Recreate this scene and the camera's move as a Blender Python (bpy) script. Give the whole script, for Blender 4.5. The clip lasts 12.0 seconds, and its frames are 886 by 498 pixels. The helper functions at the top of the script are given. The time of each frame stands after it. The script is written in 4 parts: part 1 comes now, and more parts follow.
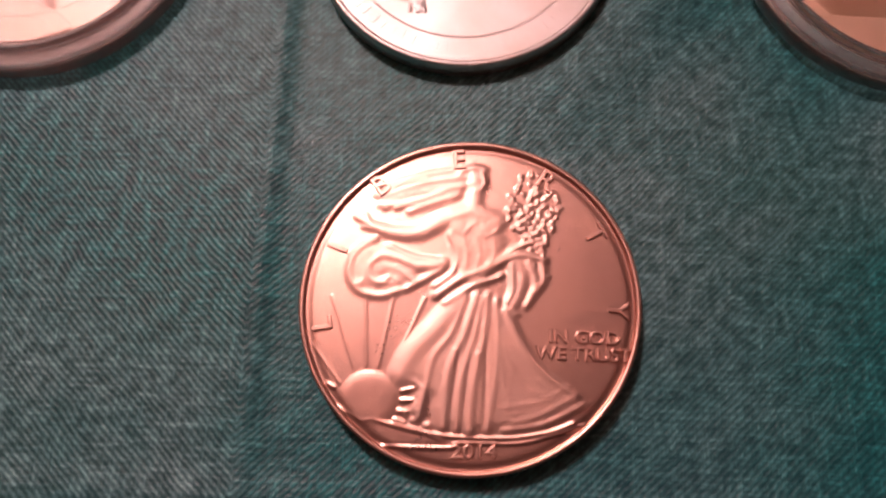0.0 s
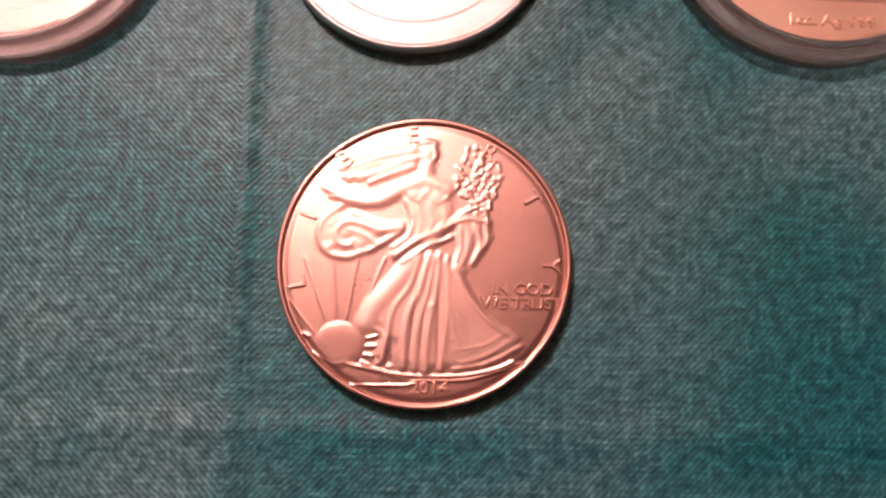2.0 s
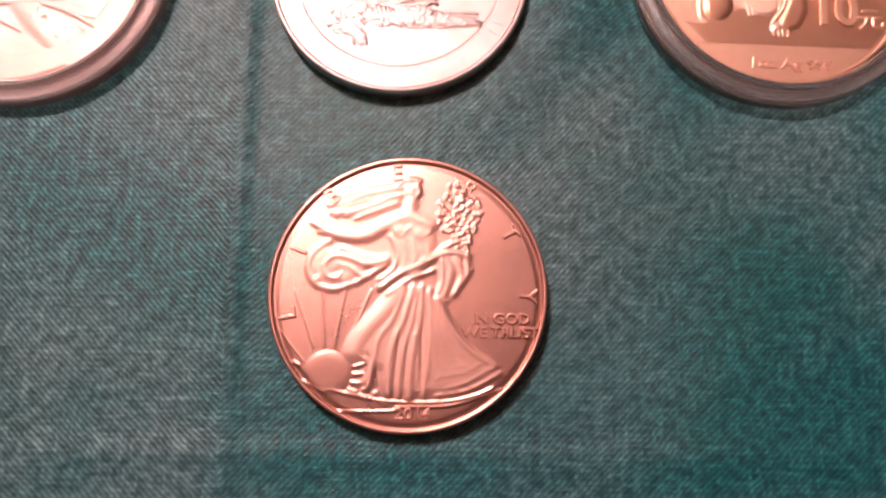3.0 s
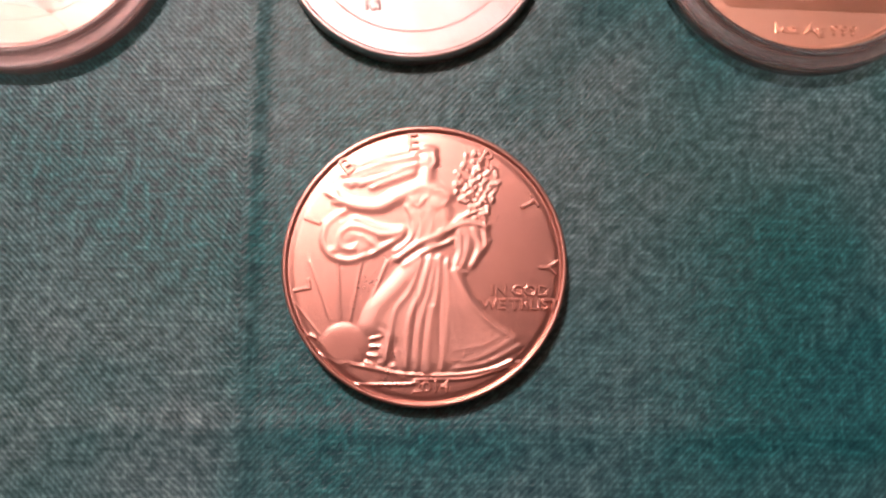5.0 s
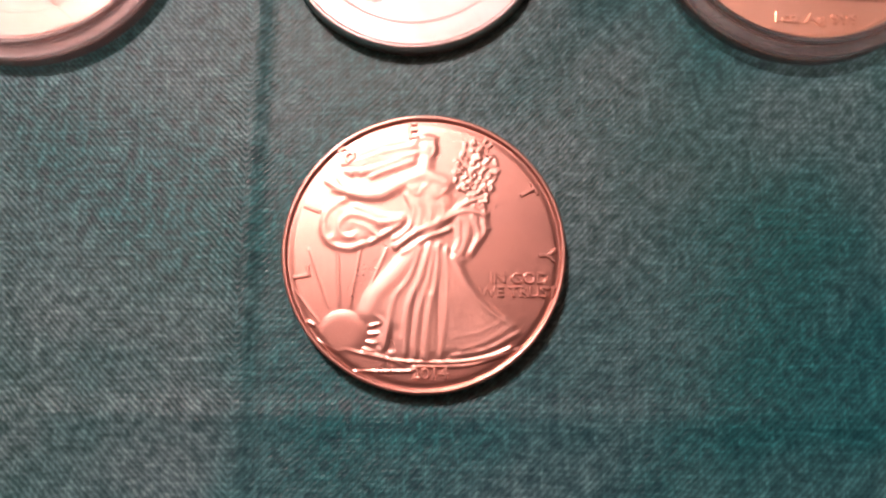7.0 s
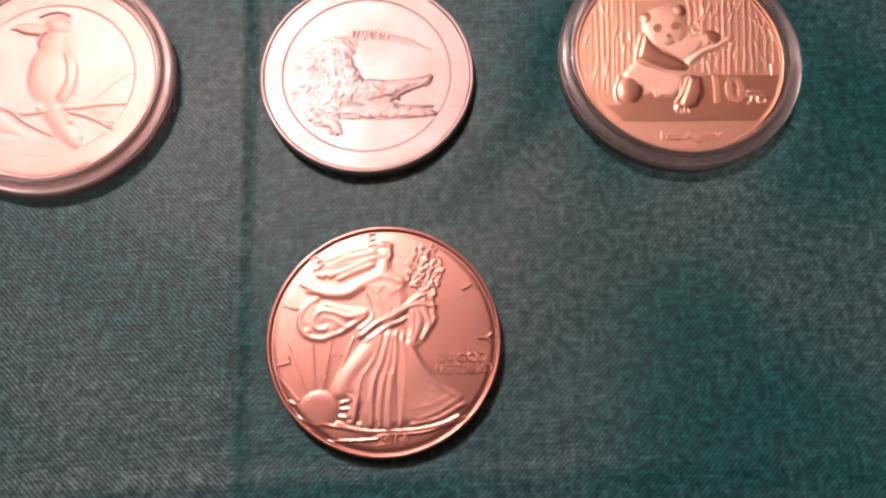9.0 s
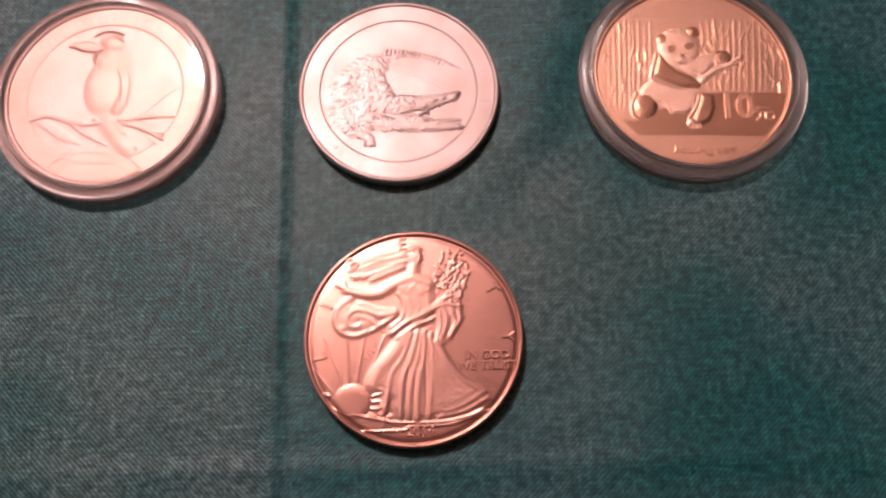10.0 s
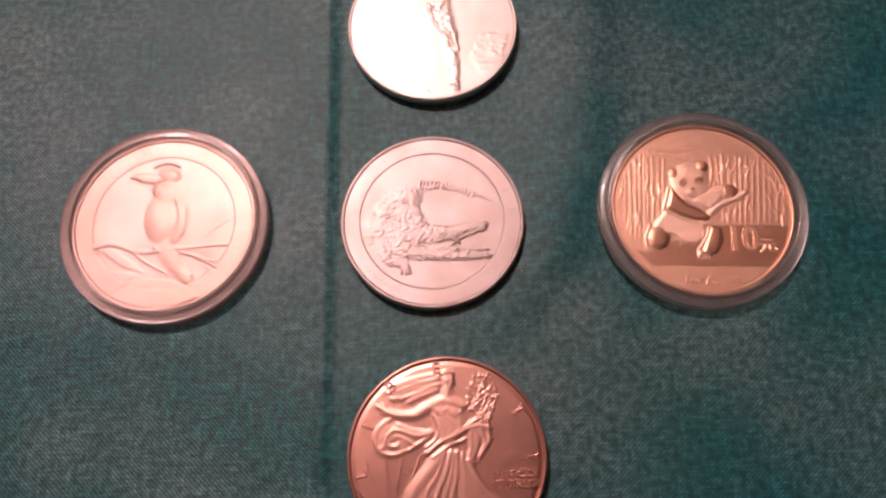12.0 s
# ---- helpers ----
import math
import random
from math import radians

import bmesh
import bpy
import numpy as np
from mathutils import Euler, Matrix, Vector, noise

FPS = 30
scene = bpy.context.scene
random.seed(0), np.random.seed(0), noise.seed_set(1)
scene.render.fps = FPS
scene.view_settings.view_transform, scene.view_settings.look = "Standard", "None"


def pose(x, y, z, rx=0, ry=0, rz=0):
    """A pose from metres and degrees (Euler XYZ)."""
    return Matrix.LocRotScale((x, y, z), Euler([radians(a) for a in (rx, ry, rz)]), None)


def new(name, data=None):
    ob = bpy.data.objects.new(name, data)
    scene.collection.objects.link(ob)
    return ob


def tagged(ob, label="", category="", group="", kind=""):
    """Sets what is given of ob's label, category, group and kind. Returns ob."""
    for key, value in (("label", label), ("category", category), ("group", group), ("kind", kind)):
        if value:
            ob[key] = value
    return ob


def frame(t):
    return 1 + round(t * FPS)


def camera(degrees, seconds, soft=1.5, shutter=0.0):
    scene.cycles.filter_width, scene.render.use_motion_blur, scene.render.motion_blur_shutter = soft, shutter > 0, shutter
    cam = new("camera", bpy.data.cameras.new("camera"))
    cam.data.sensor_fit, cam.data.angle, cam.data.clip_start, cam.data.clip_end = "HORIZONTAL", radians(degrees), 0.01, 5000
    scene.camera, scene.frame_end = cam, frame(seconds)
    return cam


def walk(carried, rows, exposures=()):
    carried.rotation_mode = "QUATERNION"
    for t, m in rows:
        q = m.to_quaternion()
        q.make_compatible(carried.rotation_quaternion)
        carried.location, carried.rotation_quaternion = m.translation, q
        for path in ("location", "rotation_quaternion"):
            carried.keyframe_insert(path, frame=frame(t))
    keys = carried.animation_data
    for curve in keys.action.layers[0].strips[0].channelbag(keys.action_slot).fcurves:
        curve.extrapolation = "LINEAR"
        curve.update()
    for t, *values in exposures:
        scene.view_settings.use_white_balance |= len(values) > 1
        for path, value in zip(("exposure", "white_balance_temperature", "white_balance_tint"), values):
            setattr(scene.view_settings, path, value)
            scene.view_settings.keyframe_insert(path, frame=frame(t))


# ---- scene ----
# Five silver coins on a teal tablecloth, seen from close above by a hand-held camera; lengths in metres.
SOFT = 2.7
EXPOSURES = [(0.0, 0.1), (0.5, 0.68), (6.7, 0.58), (8.5, 0.45), (9.0, 0.13), (9.6, -0.06), (12.0, -0.06)]
cam = camera(55.41, 12.0, soft=SOFT)
PATH = [
    (0.0, pose(0.00012, -0.02179, 0.10085, 16.044, 1.362, 2.445)),
    (0.5, pose(-0.00192, -0.01951, 0.11032, 11.952, -0.837, 0.335)),
    (1.0, pose(-0.00185, -0.01631, 0.10626, 10.314, -1.721, 1.051)),
    (1.5, pose(0.00227, -0.01578, 0.10985, 9.779, -0.356, 1.010)),
    (2.0, pose(0.00392, -0.01989, 0.11735, 10.607, 0.452, 1.006)),
    (2.5, pose(0.00568, -0.02123, 0.12547, 11.410, 0.959, 0.881)),
    (3.0, pose(0.00587, -0.01939, 0.12412, 11.995, 0.224, 0.701)),
    (3.2, pose(0.00437, -0.02180, 0.12329, 11.922, 0.120, 0.874)),
    (4.8, pose(0.00176, -0.02021, 0.12191, 10.648, -0.633, 0.117)),
    (5.0, pose(0.00181, -0.01899, 0.12180, 10.015, -0.460, 0.415)),
    (5.5, pose(-0.00135, -0.01795, 0.11951, 9.438, -1.776, 0.374)),
    (6.0, pose(0.00319, -0.01842, 0.12044, 10.412, -0.122, 0.597)),
    (6.5, pose(0.00561, -0.02150, 0.12104, 11.386, -0.192, 0.119)),
    (6.7, pose(0.00421, -0.02260, 0.12016, 11.171, -0.001, 0.601)),
    (8.3, pose(0.01003, -0.02397, 0.13419, 12.327, 2.561, -0.344)),
    (8.5, pose(0.01240, -0.01838, 0.13573, 12.842, 2.649, -1.209)),
    (9.0, pose(0.00850, -0.02728, 0.14750, 16.576, -0.292, -2.154)),
    (9.5, pose(0.00688, -0.02851, 0.15287, 16.697, 1.802, -1.302)),
    (10.0, pose(0.00632, -0.03254, 0.15665, 17.752, 0.588, -1.358)),
    (10.5, pose(0.00261, -0.02975, 0.15634, 16.154, 0.399, -1.932)),
    (11.0, pose(0.00550, -0.02982, 0.16494, 15.128, 0.273, -1.559)),
    (11.5, pose(0.00467, -0.02269, 0.18184, 18.619, 0.164, -1.152)),
    (12.0, pose(0.00170, -0.01486, 0.17851, 18.586, 0.889, -0.984)),
]
walk(cam, PATH, EXPOSURES)

# ---- world and lamp light ----
world = bpy.data.worlds.new("room_air")
world.use_nodes = True
world.node_tree.nodes["Background"].inputs[0].default_value = (0.9, 0.5, 0.35, 1)
world.node_tree.nodes["Background"].inputs[1].default_value = 0.003
scene.world = world
GLOBE_GLOW = 205.0
GLOBE_TINT = (1.0, 0.735, 0.715, 1)


# ---- materials ----
class Nodes:
    def __init__(self, name):
        self.mat = bpy.data.materials.new(name)
        self.mat.use_nodes = True
        self.tree = self.mat.node_tree
        self.bsdf = self.tree.nodes["Principled BSDF"]

    def add(self, kind, **values):
        n = self.tree.nodes.new(kind)
        for k, v in values.items():
            setattr(n, k, v)
        return n

    def link(self, a, b):
        self.tree.links.new(a, b)

    def put(self, socket, v):
        if isinstance(v, bpy.types.NodeSocket):
            self.link(v, socket)
        else:
            socket.default_value = v

    def math(self, op, a, b=0.0, c=0.0):
        n = self.add("ShaderNodeMath", operation=op)
        for i, v in enumerate((a, b, c)):
            self.put(n.inputs[i], v)
        return n.outputs[0]

    def noise(self, scale, detail=3.0, stretch=(1, 1, 1), rough=0.5, shift=(0, 0, 0)):
        tc = self.add("ShaderNodeTexCoord")
        mp = self.add("ShaderNodeMapping")
        mp.inputs["Scale"].default_value = stretch
        mp.inputs["Location"].default_value = shift
        self.link(tc.outputs["Object"], mp.inputs[0])
        n = self.add("ShaderNodeTexNoise")
        n.inputs["Scale"].default_value = scale
        n.inputs["Detail"].default_value = detail
        n.inputs["Roughness"].default_value = rough
        self.link(mp.outputs[0], n.inputs["Vector"])
        return n.outputs[0]

    def ramp(self, v, lo, hi, a=0.0, b=1.0):
        n = self.add("ShaderNodeMapRange")
        self.put(n.inputs[0], v)
        for i, x in enumerate((lo, hi, a, b)):
            n.inputs[i + 1].default_value = x
        return n.outputs[0]

    def mix(self, f, a, b):
        n = self.add("ShaderNodeMix", data_type="RGBA")
        self.put(n.inputs[0], f)
        self.put(n.inputs[6], a)
        self.put(n.inputs[7], b)
        return n.outputs[2]

    def bump(self, height, distance, strength=1.0, under=None):
        n = self.add("ShaderNodeBump")
        n.inputs["Strength"].default_value = strength
        n.inputs["Distance"].default_value = distance
        self.put(n.inputs["Height"], height)
        if under is not None:
            self.link(under, n.inputs["Normal"])
        return n.outputs[0]


def silver(name, colour, rough, grain=0.000004):
    m = Nodes(name)
    b = m.bsdf
    b.inputs["Metallic"].default_value = 1.0
    stain = m.noise(140, 4)
    fine = m.noise(2600, 2)
    toned = tuple(c * k for c, k in zip(colour[:3], (0.93, 0.88, 0.84))) + (1,)
    m.put(b.inputs["Base Color"], m.mix(m.ramp(stain, 0.35, 0.7), colour, toned))
    m.put(b.inputs["Roughness"], m.math("ADD", m.ramp(stain, 0.3, 0.7, rough - 0.03, rough + 0.03), m.ramp(fine, 0.3, 0.7, -0.02, 0.02)))
    m.put(b.inputs["Normal"], m.bump(fine, grain, 0.6))
    return m.mat


def plain_paint(name, colour, rough=0.8, spread=0.12):
    m = Nodes(name)
    dark = tuple(c * (1 - spread) for c in colour[:3]) + (1,)
    m.put(m.bsdf.inputs["Base Color"], m.mix(m.ramp(m.noise(2.5, 5), 0.3, 0.7), colour, dark))
    m.bsdf.inputs["Roughness"].default_value = rough
    m.put(m.bsdf.inputs["Normal"], m.bump(m.noise(120, 3), 0.0004, 0.4))
    return m.mat


def acrylic(name, cloud=0.0, scuff=0.02, haze=0.0):
    m = Nodes(name)
    b = m.bsdf
    # cloud also puts a pink tint in the colour, for the coin mirrored inside
    b.inputs["Base Color"].default_value = (0.985 - 0.3 * cloud, 0.965 - 1.0 * cloud, 0.955 - 1.1 * cloud, 1)
    b.inputs["Transmission Weight"].default_value = 1.0 - cloud
    b.inputs["IOR"].default_value = 1.49
    b.inputs["Coat Weight"].default_value = haze
    b.inputs["Coat Roughness"].default_value = 0.26
    m.put(b.inputs["Roughness"], m.ramp(m.noise(400, 4), 0.35, 0.75, scuff, scuff + 0.06))
    return m.mat


def woven_cloth(name):
    """Teal twill: fine slanted ribs that turn the other way past the ironed crease, pale slubs along both threads."""
    m = Nodes(name)
    b = m.bsdf
    tc = m.add("ShaderNodeTexCoord")
    sep = m.add("ShaderNodeSeparateXYZ")
    wob = m.add("ShaderNodeVectorMath", operation="ADD")
    nz = m.add("ShaderNodeTexNoise")
    nz.inputs["Scale"].default_value = 130
    nz.inputs["Detail"].default_value = 2
    off = m.add("ShaderNodeVectorMath", operation="SCALE")
    off.inputs["Scale"].default_value = 0.0012
    m.link(tc.outputs["Object"], nz.inputs["Vector"])
    m.link(nz.outputs["Color"], off.inputs[0])
    m.link(tc.outputs["Object"], wob.inputs[0])
    m.link(off.outputs[0], wob.inputs[1])
    m.link(wob.outputs[0], sep.inputs[0])
    x, y = sep.outputs[0], sep.outputs[1]
    # the crease drifts by 4 mm in a metre
    u = m.math("ABSOLUTE", m.math("ADD", x, m.math("MULTIPLY_ADD", y, 0.004, 0.0263)))
    k = 2 * math.pi / PITCH
    rib = m.math("MULTIPLY_ADD", m.math("SINE", m.math("MULTIPLY", m.math("SUBTRACT", u, y), k)), 0.5, 0.5)
    weft = m.math("MULTIPLY_ADD", m.math("SINE", m.math("MULTIPLY", y, 1.15 * k)), 0.5, 0.5)
    warp = m.math("MULTIPLY_ADD", m.math("SINE", m.math("MULTIPLY", u, 2.3 * k)), 0.5, 0.5)
    dots = m.math("MULTIPLY_ADD", weft, 0.16, m.math("MULTIPLY_ADD", warp, 0.14, 0.55))
    weave = m.math("MULTIPLY", m.math("MULTIPLY_ADD", rib, 0.56, 0.39), dots)
    slub_x = m.ramp(m.noise(1, 3, (260, 1500, 1), 0.65), 0.45, 0.72)
    slub_y = m.ramp(m.noise(1, 3, (1500, 240, 1), 0.65), 0.45, 0.72)
    slub = m.math("MAXIMUM", slub_x, slub_y)
    patch = m.ramp(m.noise(26, 4, (1, 1, 1), 0.5, (0.31, 0.12, 0)), 0.36, 0.66)
    wide = m.ramp(m.noise(11, 2), 0.35, 0.65)
    green = m.mix(wide, CLOTH_GREEN, CLOTH_BLUE)
    pale = m.mix(patch, CLOTH_PALE, CLOTH_GREY)
    speck = m.ramp(m.noise(620, 3), 0.34, 0.66, 0.45, 1.7)
    light = m.math("MULTIPLY", m.math("MULTIPLY", weave, speck), m.math("MULTIPLY_ADD", slub, 0.80, m.math("MULTIPLY_ADD", patch, 0.20, 0.27)))
    # past the second fold the colour is painted darker, for the sheen lost there
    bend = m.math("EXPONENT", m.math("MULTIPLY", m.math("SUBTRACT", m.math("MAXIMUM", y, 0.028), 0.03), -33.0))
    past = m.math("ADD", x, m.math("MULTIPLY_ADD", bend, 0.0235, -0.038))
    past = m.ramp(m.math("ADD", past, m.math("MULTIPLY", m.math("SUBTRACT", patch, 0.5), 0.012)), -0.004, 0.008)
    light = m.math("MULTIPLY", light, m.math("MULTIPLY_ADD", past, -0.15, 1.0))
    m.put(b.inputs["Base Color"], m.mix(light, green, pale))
    m.put(b.inputs["Roughness"], m.ramp(weave, 0, 1, 0.40, 0.33))
    b.inputs["Specular IOR Level"].default_value = 0.40
    b.inputs["Sheen Weight"].default_value = 0.0
    b.inputs["Sheen Roughness"].default_value = 0.5
    b.inputs["Sheen Tint"].default_value = (0.9, 0.75, 0.72, 1)
    n1 = m.bump(weave, 0.00011, 0.7)
    m.put(b.inputs["Normal"], m.bump(slub, 0.00008, 0.5, n1))
    return m.mat


PITCH = 0.00098
CLOTH_GREEN = (0.002, 0.060, 0.054, 1)
CLOTH_BLUE = (0.003, 0.056, 0.078, 1)
CLOTH_PALE = (0.06, 0.44, 0.46, 1)
CLOTH_GREY = (0.28, 0.52, 0.56, 1)
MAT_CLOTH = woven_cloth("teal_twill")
MAT_COPPERY = silver("warm_satin_silver", (0.92, 0.555, 0.475, 1), 0.31)
MAT_COPPERY_FROST = silver("frosted_warm_silver", (0.90, 0.55, 0.47, 1), 0.42)
MAT_GOLDEN_FROST = silver("frosted_golden_silver", (0.96, 0.66, 0.53, 1), 0.48)
MAT_BRIGHT = silver("bright_satin_silver", (0.76, 0.66, 0.65, 1), 0.49)
MAT_WHITE = silver("white_satin_silver", (0.96, 0.88, 0.85, 1), 0.44)
MAT_FROSTED = silver("frosted_silver", (0.60, 0.44, 0.415, 1), 0.54)
MAT_GOLDEN = silver("golden_toned_silver", (0.94, 0.60, 0.45, 1), 0.40)
MAT_TONED = silver("pink_toned_silver", (0.57, 0.395, 0.36, 1), 0.50)
MAT_POLISHED = silver("polished_golden_silver", (0.68, 0.39, 0.27, 1), 0.36)
MAT_ACRYLIC = acrylic("clear_acrylic")
MAT_CLOUDY = acrylic("coin_tinted_cloudy_acrylic", 0.20, 0.04, 0.9)
MAT_TINTED = acrylic("faintly_coin_tinted_acrylic", 0.035, 0.04, 1.0)
MAT_WALL = plain_paint("warm_wall_paint", (0.28, 0.15, 0.115, 1))
MAT_CEILING = plain_paint("warm_ceiling_paint", (0.40, 0.235, 0.19, 1))
MAT_FLOOR = plain_paint("brown_floor", (0.16, 0.08, 0.05, 1), 0.5)
MAT_TABLE = plain_paint("brown_table_wood", (0.20, 0.11, 0.06, 1), 0.4, 0.3)
MAT_FIXTURE = plain_paint("lamp_metal", (0.25, 0.2, 0.17, 1), 0.4)


def glow(name):
    m = Nodes(name)
    m.bsdf.inputs["Base Color"].default_value = (0.8, 0.8, 0.8, 1)
    m.bsdf.inputs["Emission Color"].default_value = GLOBE_TINT
    m.bsdf.inputs["Emission Strength"].default_value = GLOBE_GLOW
    return m.mat


MAT_GLOBE = glow("lit_lamp_globe")


# ---- mesh helpers ----
def thing(name, label, category, x, y, z, turn=0, group=""):
    ob = new(name)
    ob.empty_display_size = 0.01
    ob.matrix_basis = pose(x, y, z, 0, 0, turn)
    return tagged(ob, label, category, group)


def finish(name, me, material, parent=None, label=""):
    me.materials.append(material)
    ob = new(name, me)
    if parent is not None:
        ob.parent = parent
    return tagged(ob, label)


def part(name, bm, material, parent=None, label="", smooth=True):
    me = bpy.data.meshes.new(name)
    bmesh.ops.recalc_face_normals(bm, faces=bm.faces)
    for f in bm.faces:
        f.smooth = smooth
    bm.to_mesh(me)
    bm.free()
    return finish(name, me, material, parent, label)


def box(bm, x0, x1, y0, y1, z0, z1, bevel=0.0):
    r = bmesh.ops.create_cube(bm, size=1)
    for v in r["verts"]:
        v.co = Vector((x0 + (v.co.x + 0.5) * (x1 - x0), y0 + (v.co.y + 0.5) * (y1 - y0), z0 + (v.co.z + 0.5) * (z1 - z0)))
    if bevel:
        edges = list({e for v in r["verts"] for e in v.link_edges})
        bmesh.ops.bevel(bm, geom=edges, offset=bevel, segments=2, affect="EDGES")
    return bm


def lathe(name, profile, material, parent, label="", segments=192, closed=True, reeds=0, reed=0.0, sharp=35):
    """A turned ring from a profile of (radius, height) in millimetres."""
    n = len(profile)
    a = np.arange(segments) * 2 * np.pi / segments
    wave = 1.0 + (reed * (0.5 + 0.5 * np.cos(a * reeds)) if reeds else 0 * a)
    verts = []
    for r, z in profile:
        k = wave if reeds and r > 20.0 else np.ones(segments)
        verts.append(np.stack([r * k * np.cos(a), r * k * np.sin(a), np.full(segments, z)], 1))
    verts = np.concatenate(verts) / 1000.0
    faces = []
    for i in range(n if closed else n - 1):
        j = (i + 1) % n
        for s in range(segments):
            t = (s + 1) % segments
            faces.append((i * segments + s, i * segments + t, j * segments + t, j * segments + s))
    me = bpy.data.meshes.new(name)
    me.from_pydata(verts.tolist(), [], faces)
    me.shade_smooth()
    me.set_sharp_from_angle(angle=radians(sharp))
    me.update()
    return finish(name, me, material, parent, label)


# ---- struck designs ----
class Design:
    """Raised shapes on the round field of a coin, in millimetres about its middle."""

    def __init__(self, radius, rings=150, spokes=840):
        self.radius, self.rings, self.spokes = radius, rings, spokes
        r = np.linspace(0.02, radius, rings)
        a = np.arange(spokes) * 2 * np.pi / spokes
        rr, aa = np.meshgrid(r, a, indexing="ij")
        self.r = rr.ravel()
        self.x, self.y = (rr * np.cos(aa)).ravel(), (rr * np.sin(aa)).ravel()
        self.base = np.zeros_like(self.x)
        self.h = np.zeros_like(self.x)
        self.who = np.zeros(self.x.size, int)
        self.names = ["field"]

    def near(self, x0, x1, y0, y1):
        return np.nonzero((self.x > x0) & (self.x < x1) & (self.y > y0) & (self.y < y1))[0]

    def raise_to(self, name, idx, h):
        if name not in self.names:
            self.names.append(name)
        old = self.h[idx]
        up = h > old
        self.who[idx[up & (h > 0.012)]] = self.names.index(name)
        k = 0.07
        blend = np.clip(k - np.abs(h - old), 0, None) ** 2 / (4 * k) * np.clip(np.minimum(h, old) / k, 0, 1)
        self.h[idx] = np.maximum(h, old) + blend

    @staticmethod
    def flow(pts):
        """A smooth line through the given points."""
        p = np.array(pts, float)
        if len(p) < 3:
            return p
        q = np.vstack([2 * p[0] - p[1], p, 2 * p[-1] - p[-2]])
        t = np.linspace(0, 1, 5)[:-1, None]
        out = [0.5 * (2 * b + (c - a) * t + (2 * a - 5 * b + 4 * c - d) * t ** 2 + (3 * b - a - 3 * c + d) * t ** 3) for a, b, c, d in zip(q, q[1:], q[2:], q[3:])]
        return np.vstack(out + [p[-1:]])

    def soften(self, width):
        """Rounds the relief off, as in a worn die; width in millimetres."""
        h = self.h.reshape(self.rings, self.spokes)
        step = self.radius / self.rings
        k = np.exp(-0.5 * (np.arange(-8, 9) * step / width) ** 2)
        k /= k.sum()
        pad = np.pad(h, ((8, 8), (0, 0)), mode="edge")
        h = sum(w * pad[i:i + self.rings] for i, w in enumerate(k))
        r = np.maximum(self.r.reshape(self.rings, self.spokes)[:, :1], 0.6)
        f = np.arange(self.spokes // 2 + 1)[None, :]
        self.h = np.fft.irfft(np.fft.rfft(h, axis=1) * np.exp(-0.5 * (f * width / r) ** 2), self.spokes, axis=1).ravel()

    def ridge(self, name, pts, r0, r1, height):
        pts = self.flow(pts)
        length = np.concatenate([[0], np.cumsum(np.hypot(*np.diff(pts, axis=0).T))])
        big = 1.25 * max(r0, r1)
        idx = self.near(pts[:, 0].min() - big, pts[:, 0].max() + big, pts[:, 1].min() - big, pts[:, 1].max() + big)
        x, y = self.x[idx], self.y[idx]
        best = np.full(idx.size, 9.0)
        for i in range(len(pts) - 1):
            d = pts[i + 1] - pts[i]
            t = np.clip(((x - pts[i, 0]) * d[0] + (y - pts[i, 1]) * d[1]) / max(d @ d, 1e-9), 0, 1)
            dist = np.hypot(x - pts[i, 0] - t * d[0], y - pts[i, 1] - t * d[1])
            s = (length[i] + t * (length[i + 1] - length[i])) / length[-1]
            best = np.minimum(best, dist / (r0 + (r1 - r0) * s))
        self.raise_to(name, idx, height * np.clip(1 - (best / 1.25) ** 2, 0, 1) ** 1.4)

    def dome(self, name, cx, cy, rx, ry, height, turn=0, flat=1):
        big = max(rx, ry)
        idx = self.near(cx - big, cx + big, cy - big, cy + big)
        c, s = math.cos(radians(turn)), math.sin(radians(turn))
        x, y = self.x[idx] - cx, self.y[idx] - cy
        q = np.hypot((x * c + y * s) / rx, (-x * s + y * c) / ry)
        self.raise_to(name, idx, height * np.clip(1 - q ** (2 * flat), 0, 1) ** 1.2)

    def slab(self, name, pts, height, soft=0.5):
        pts = np.array(pts, float)
        idx = self.near(pts[:, 0].min(), pts[:, 0].max(), pts[:, 1].min(), pts[:, 1].max())
        x, y = self.x[idx], self.y[idx]
        dist, inside = np.full(idx.size, 99.0), np.zeros(idx.size, bool)
        for a, b in zip(pts, np.roll(pts, -1, axis=0)):
            d = b - a
            t = np.clip(((x - a[0]) * d[0] + (y - a[1]) * d[1]) / max(d @ d, 1e-9), 0, 1)
            dist = np.minimum(dist, np.hypot(x - a[0] - t * d[0], y - a[1] - t * d[1]))
            cross = (a[1] > y) != (b[1] > y)
            xi = a[0] + (y - a[1]) * d[0] / (d[1] if abs(d[1]) > 1e-9 else 1e-9)
            inside ^= cross & (x < xi)
        t = np.clip(dist / soft, 0, 1)
        self.raise_to(name, idx, np.where(inside, height * t * t * (3 - 2 * t), 0))

    def border(self, radius, step, depth, width):
        """A wide ring round the field, a step higher, with a groove along its inner edge."""
        self.base += np.where(self.r > radius, step, 0.0) - depth * np.exp(-((self.r - radius) / width) ** 2)
        self.names.append("border_ring")
        self.who[(self.r > radius) & (self.who == 0)] = len(self.names) - 1

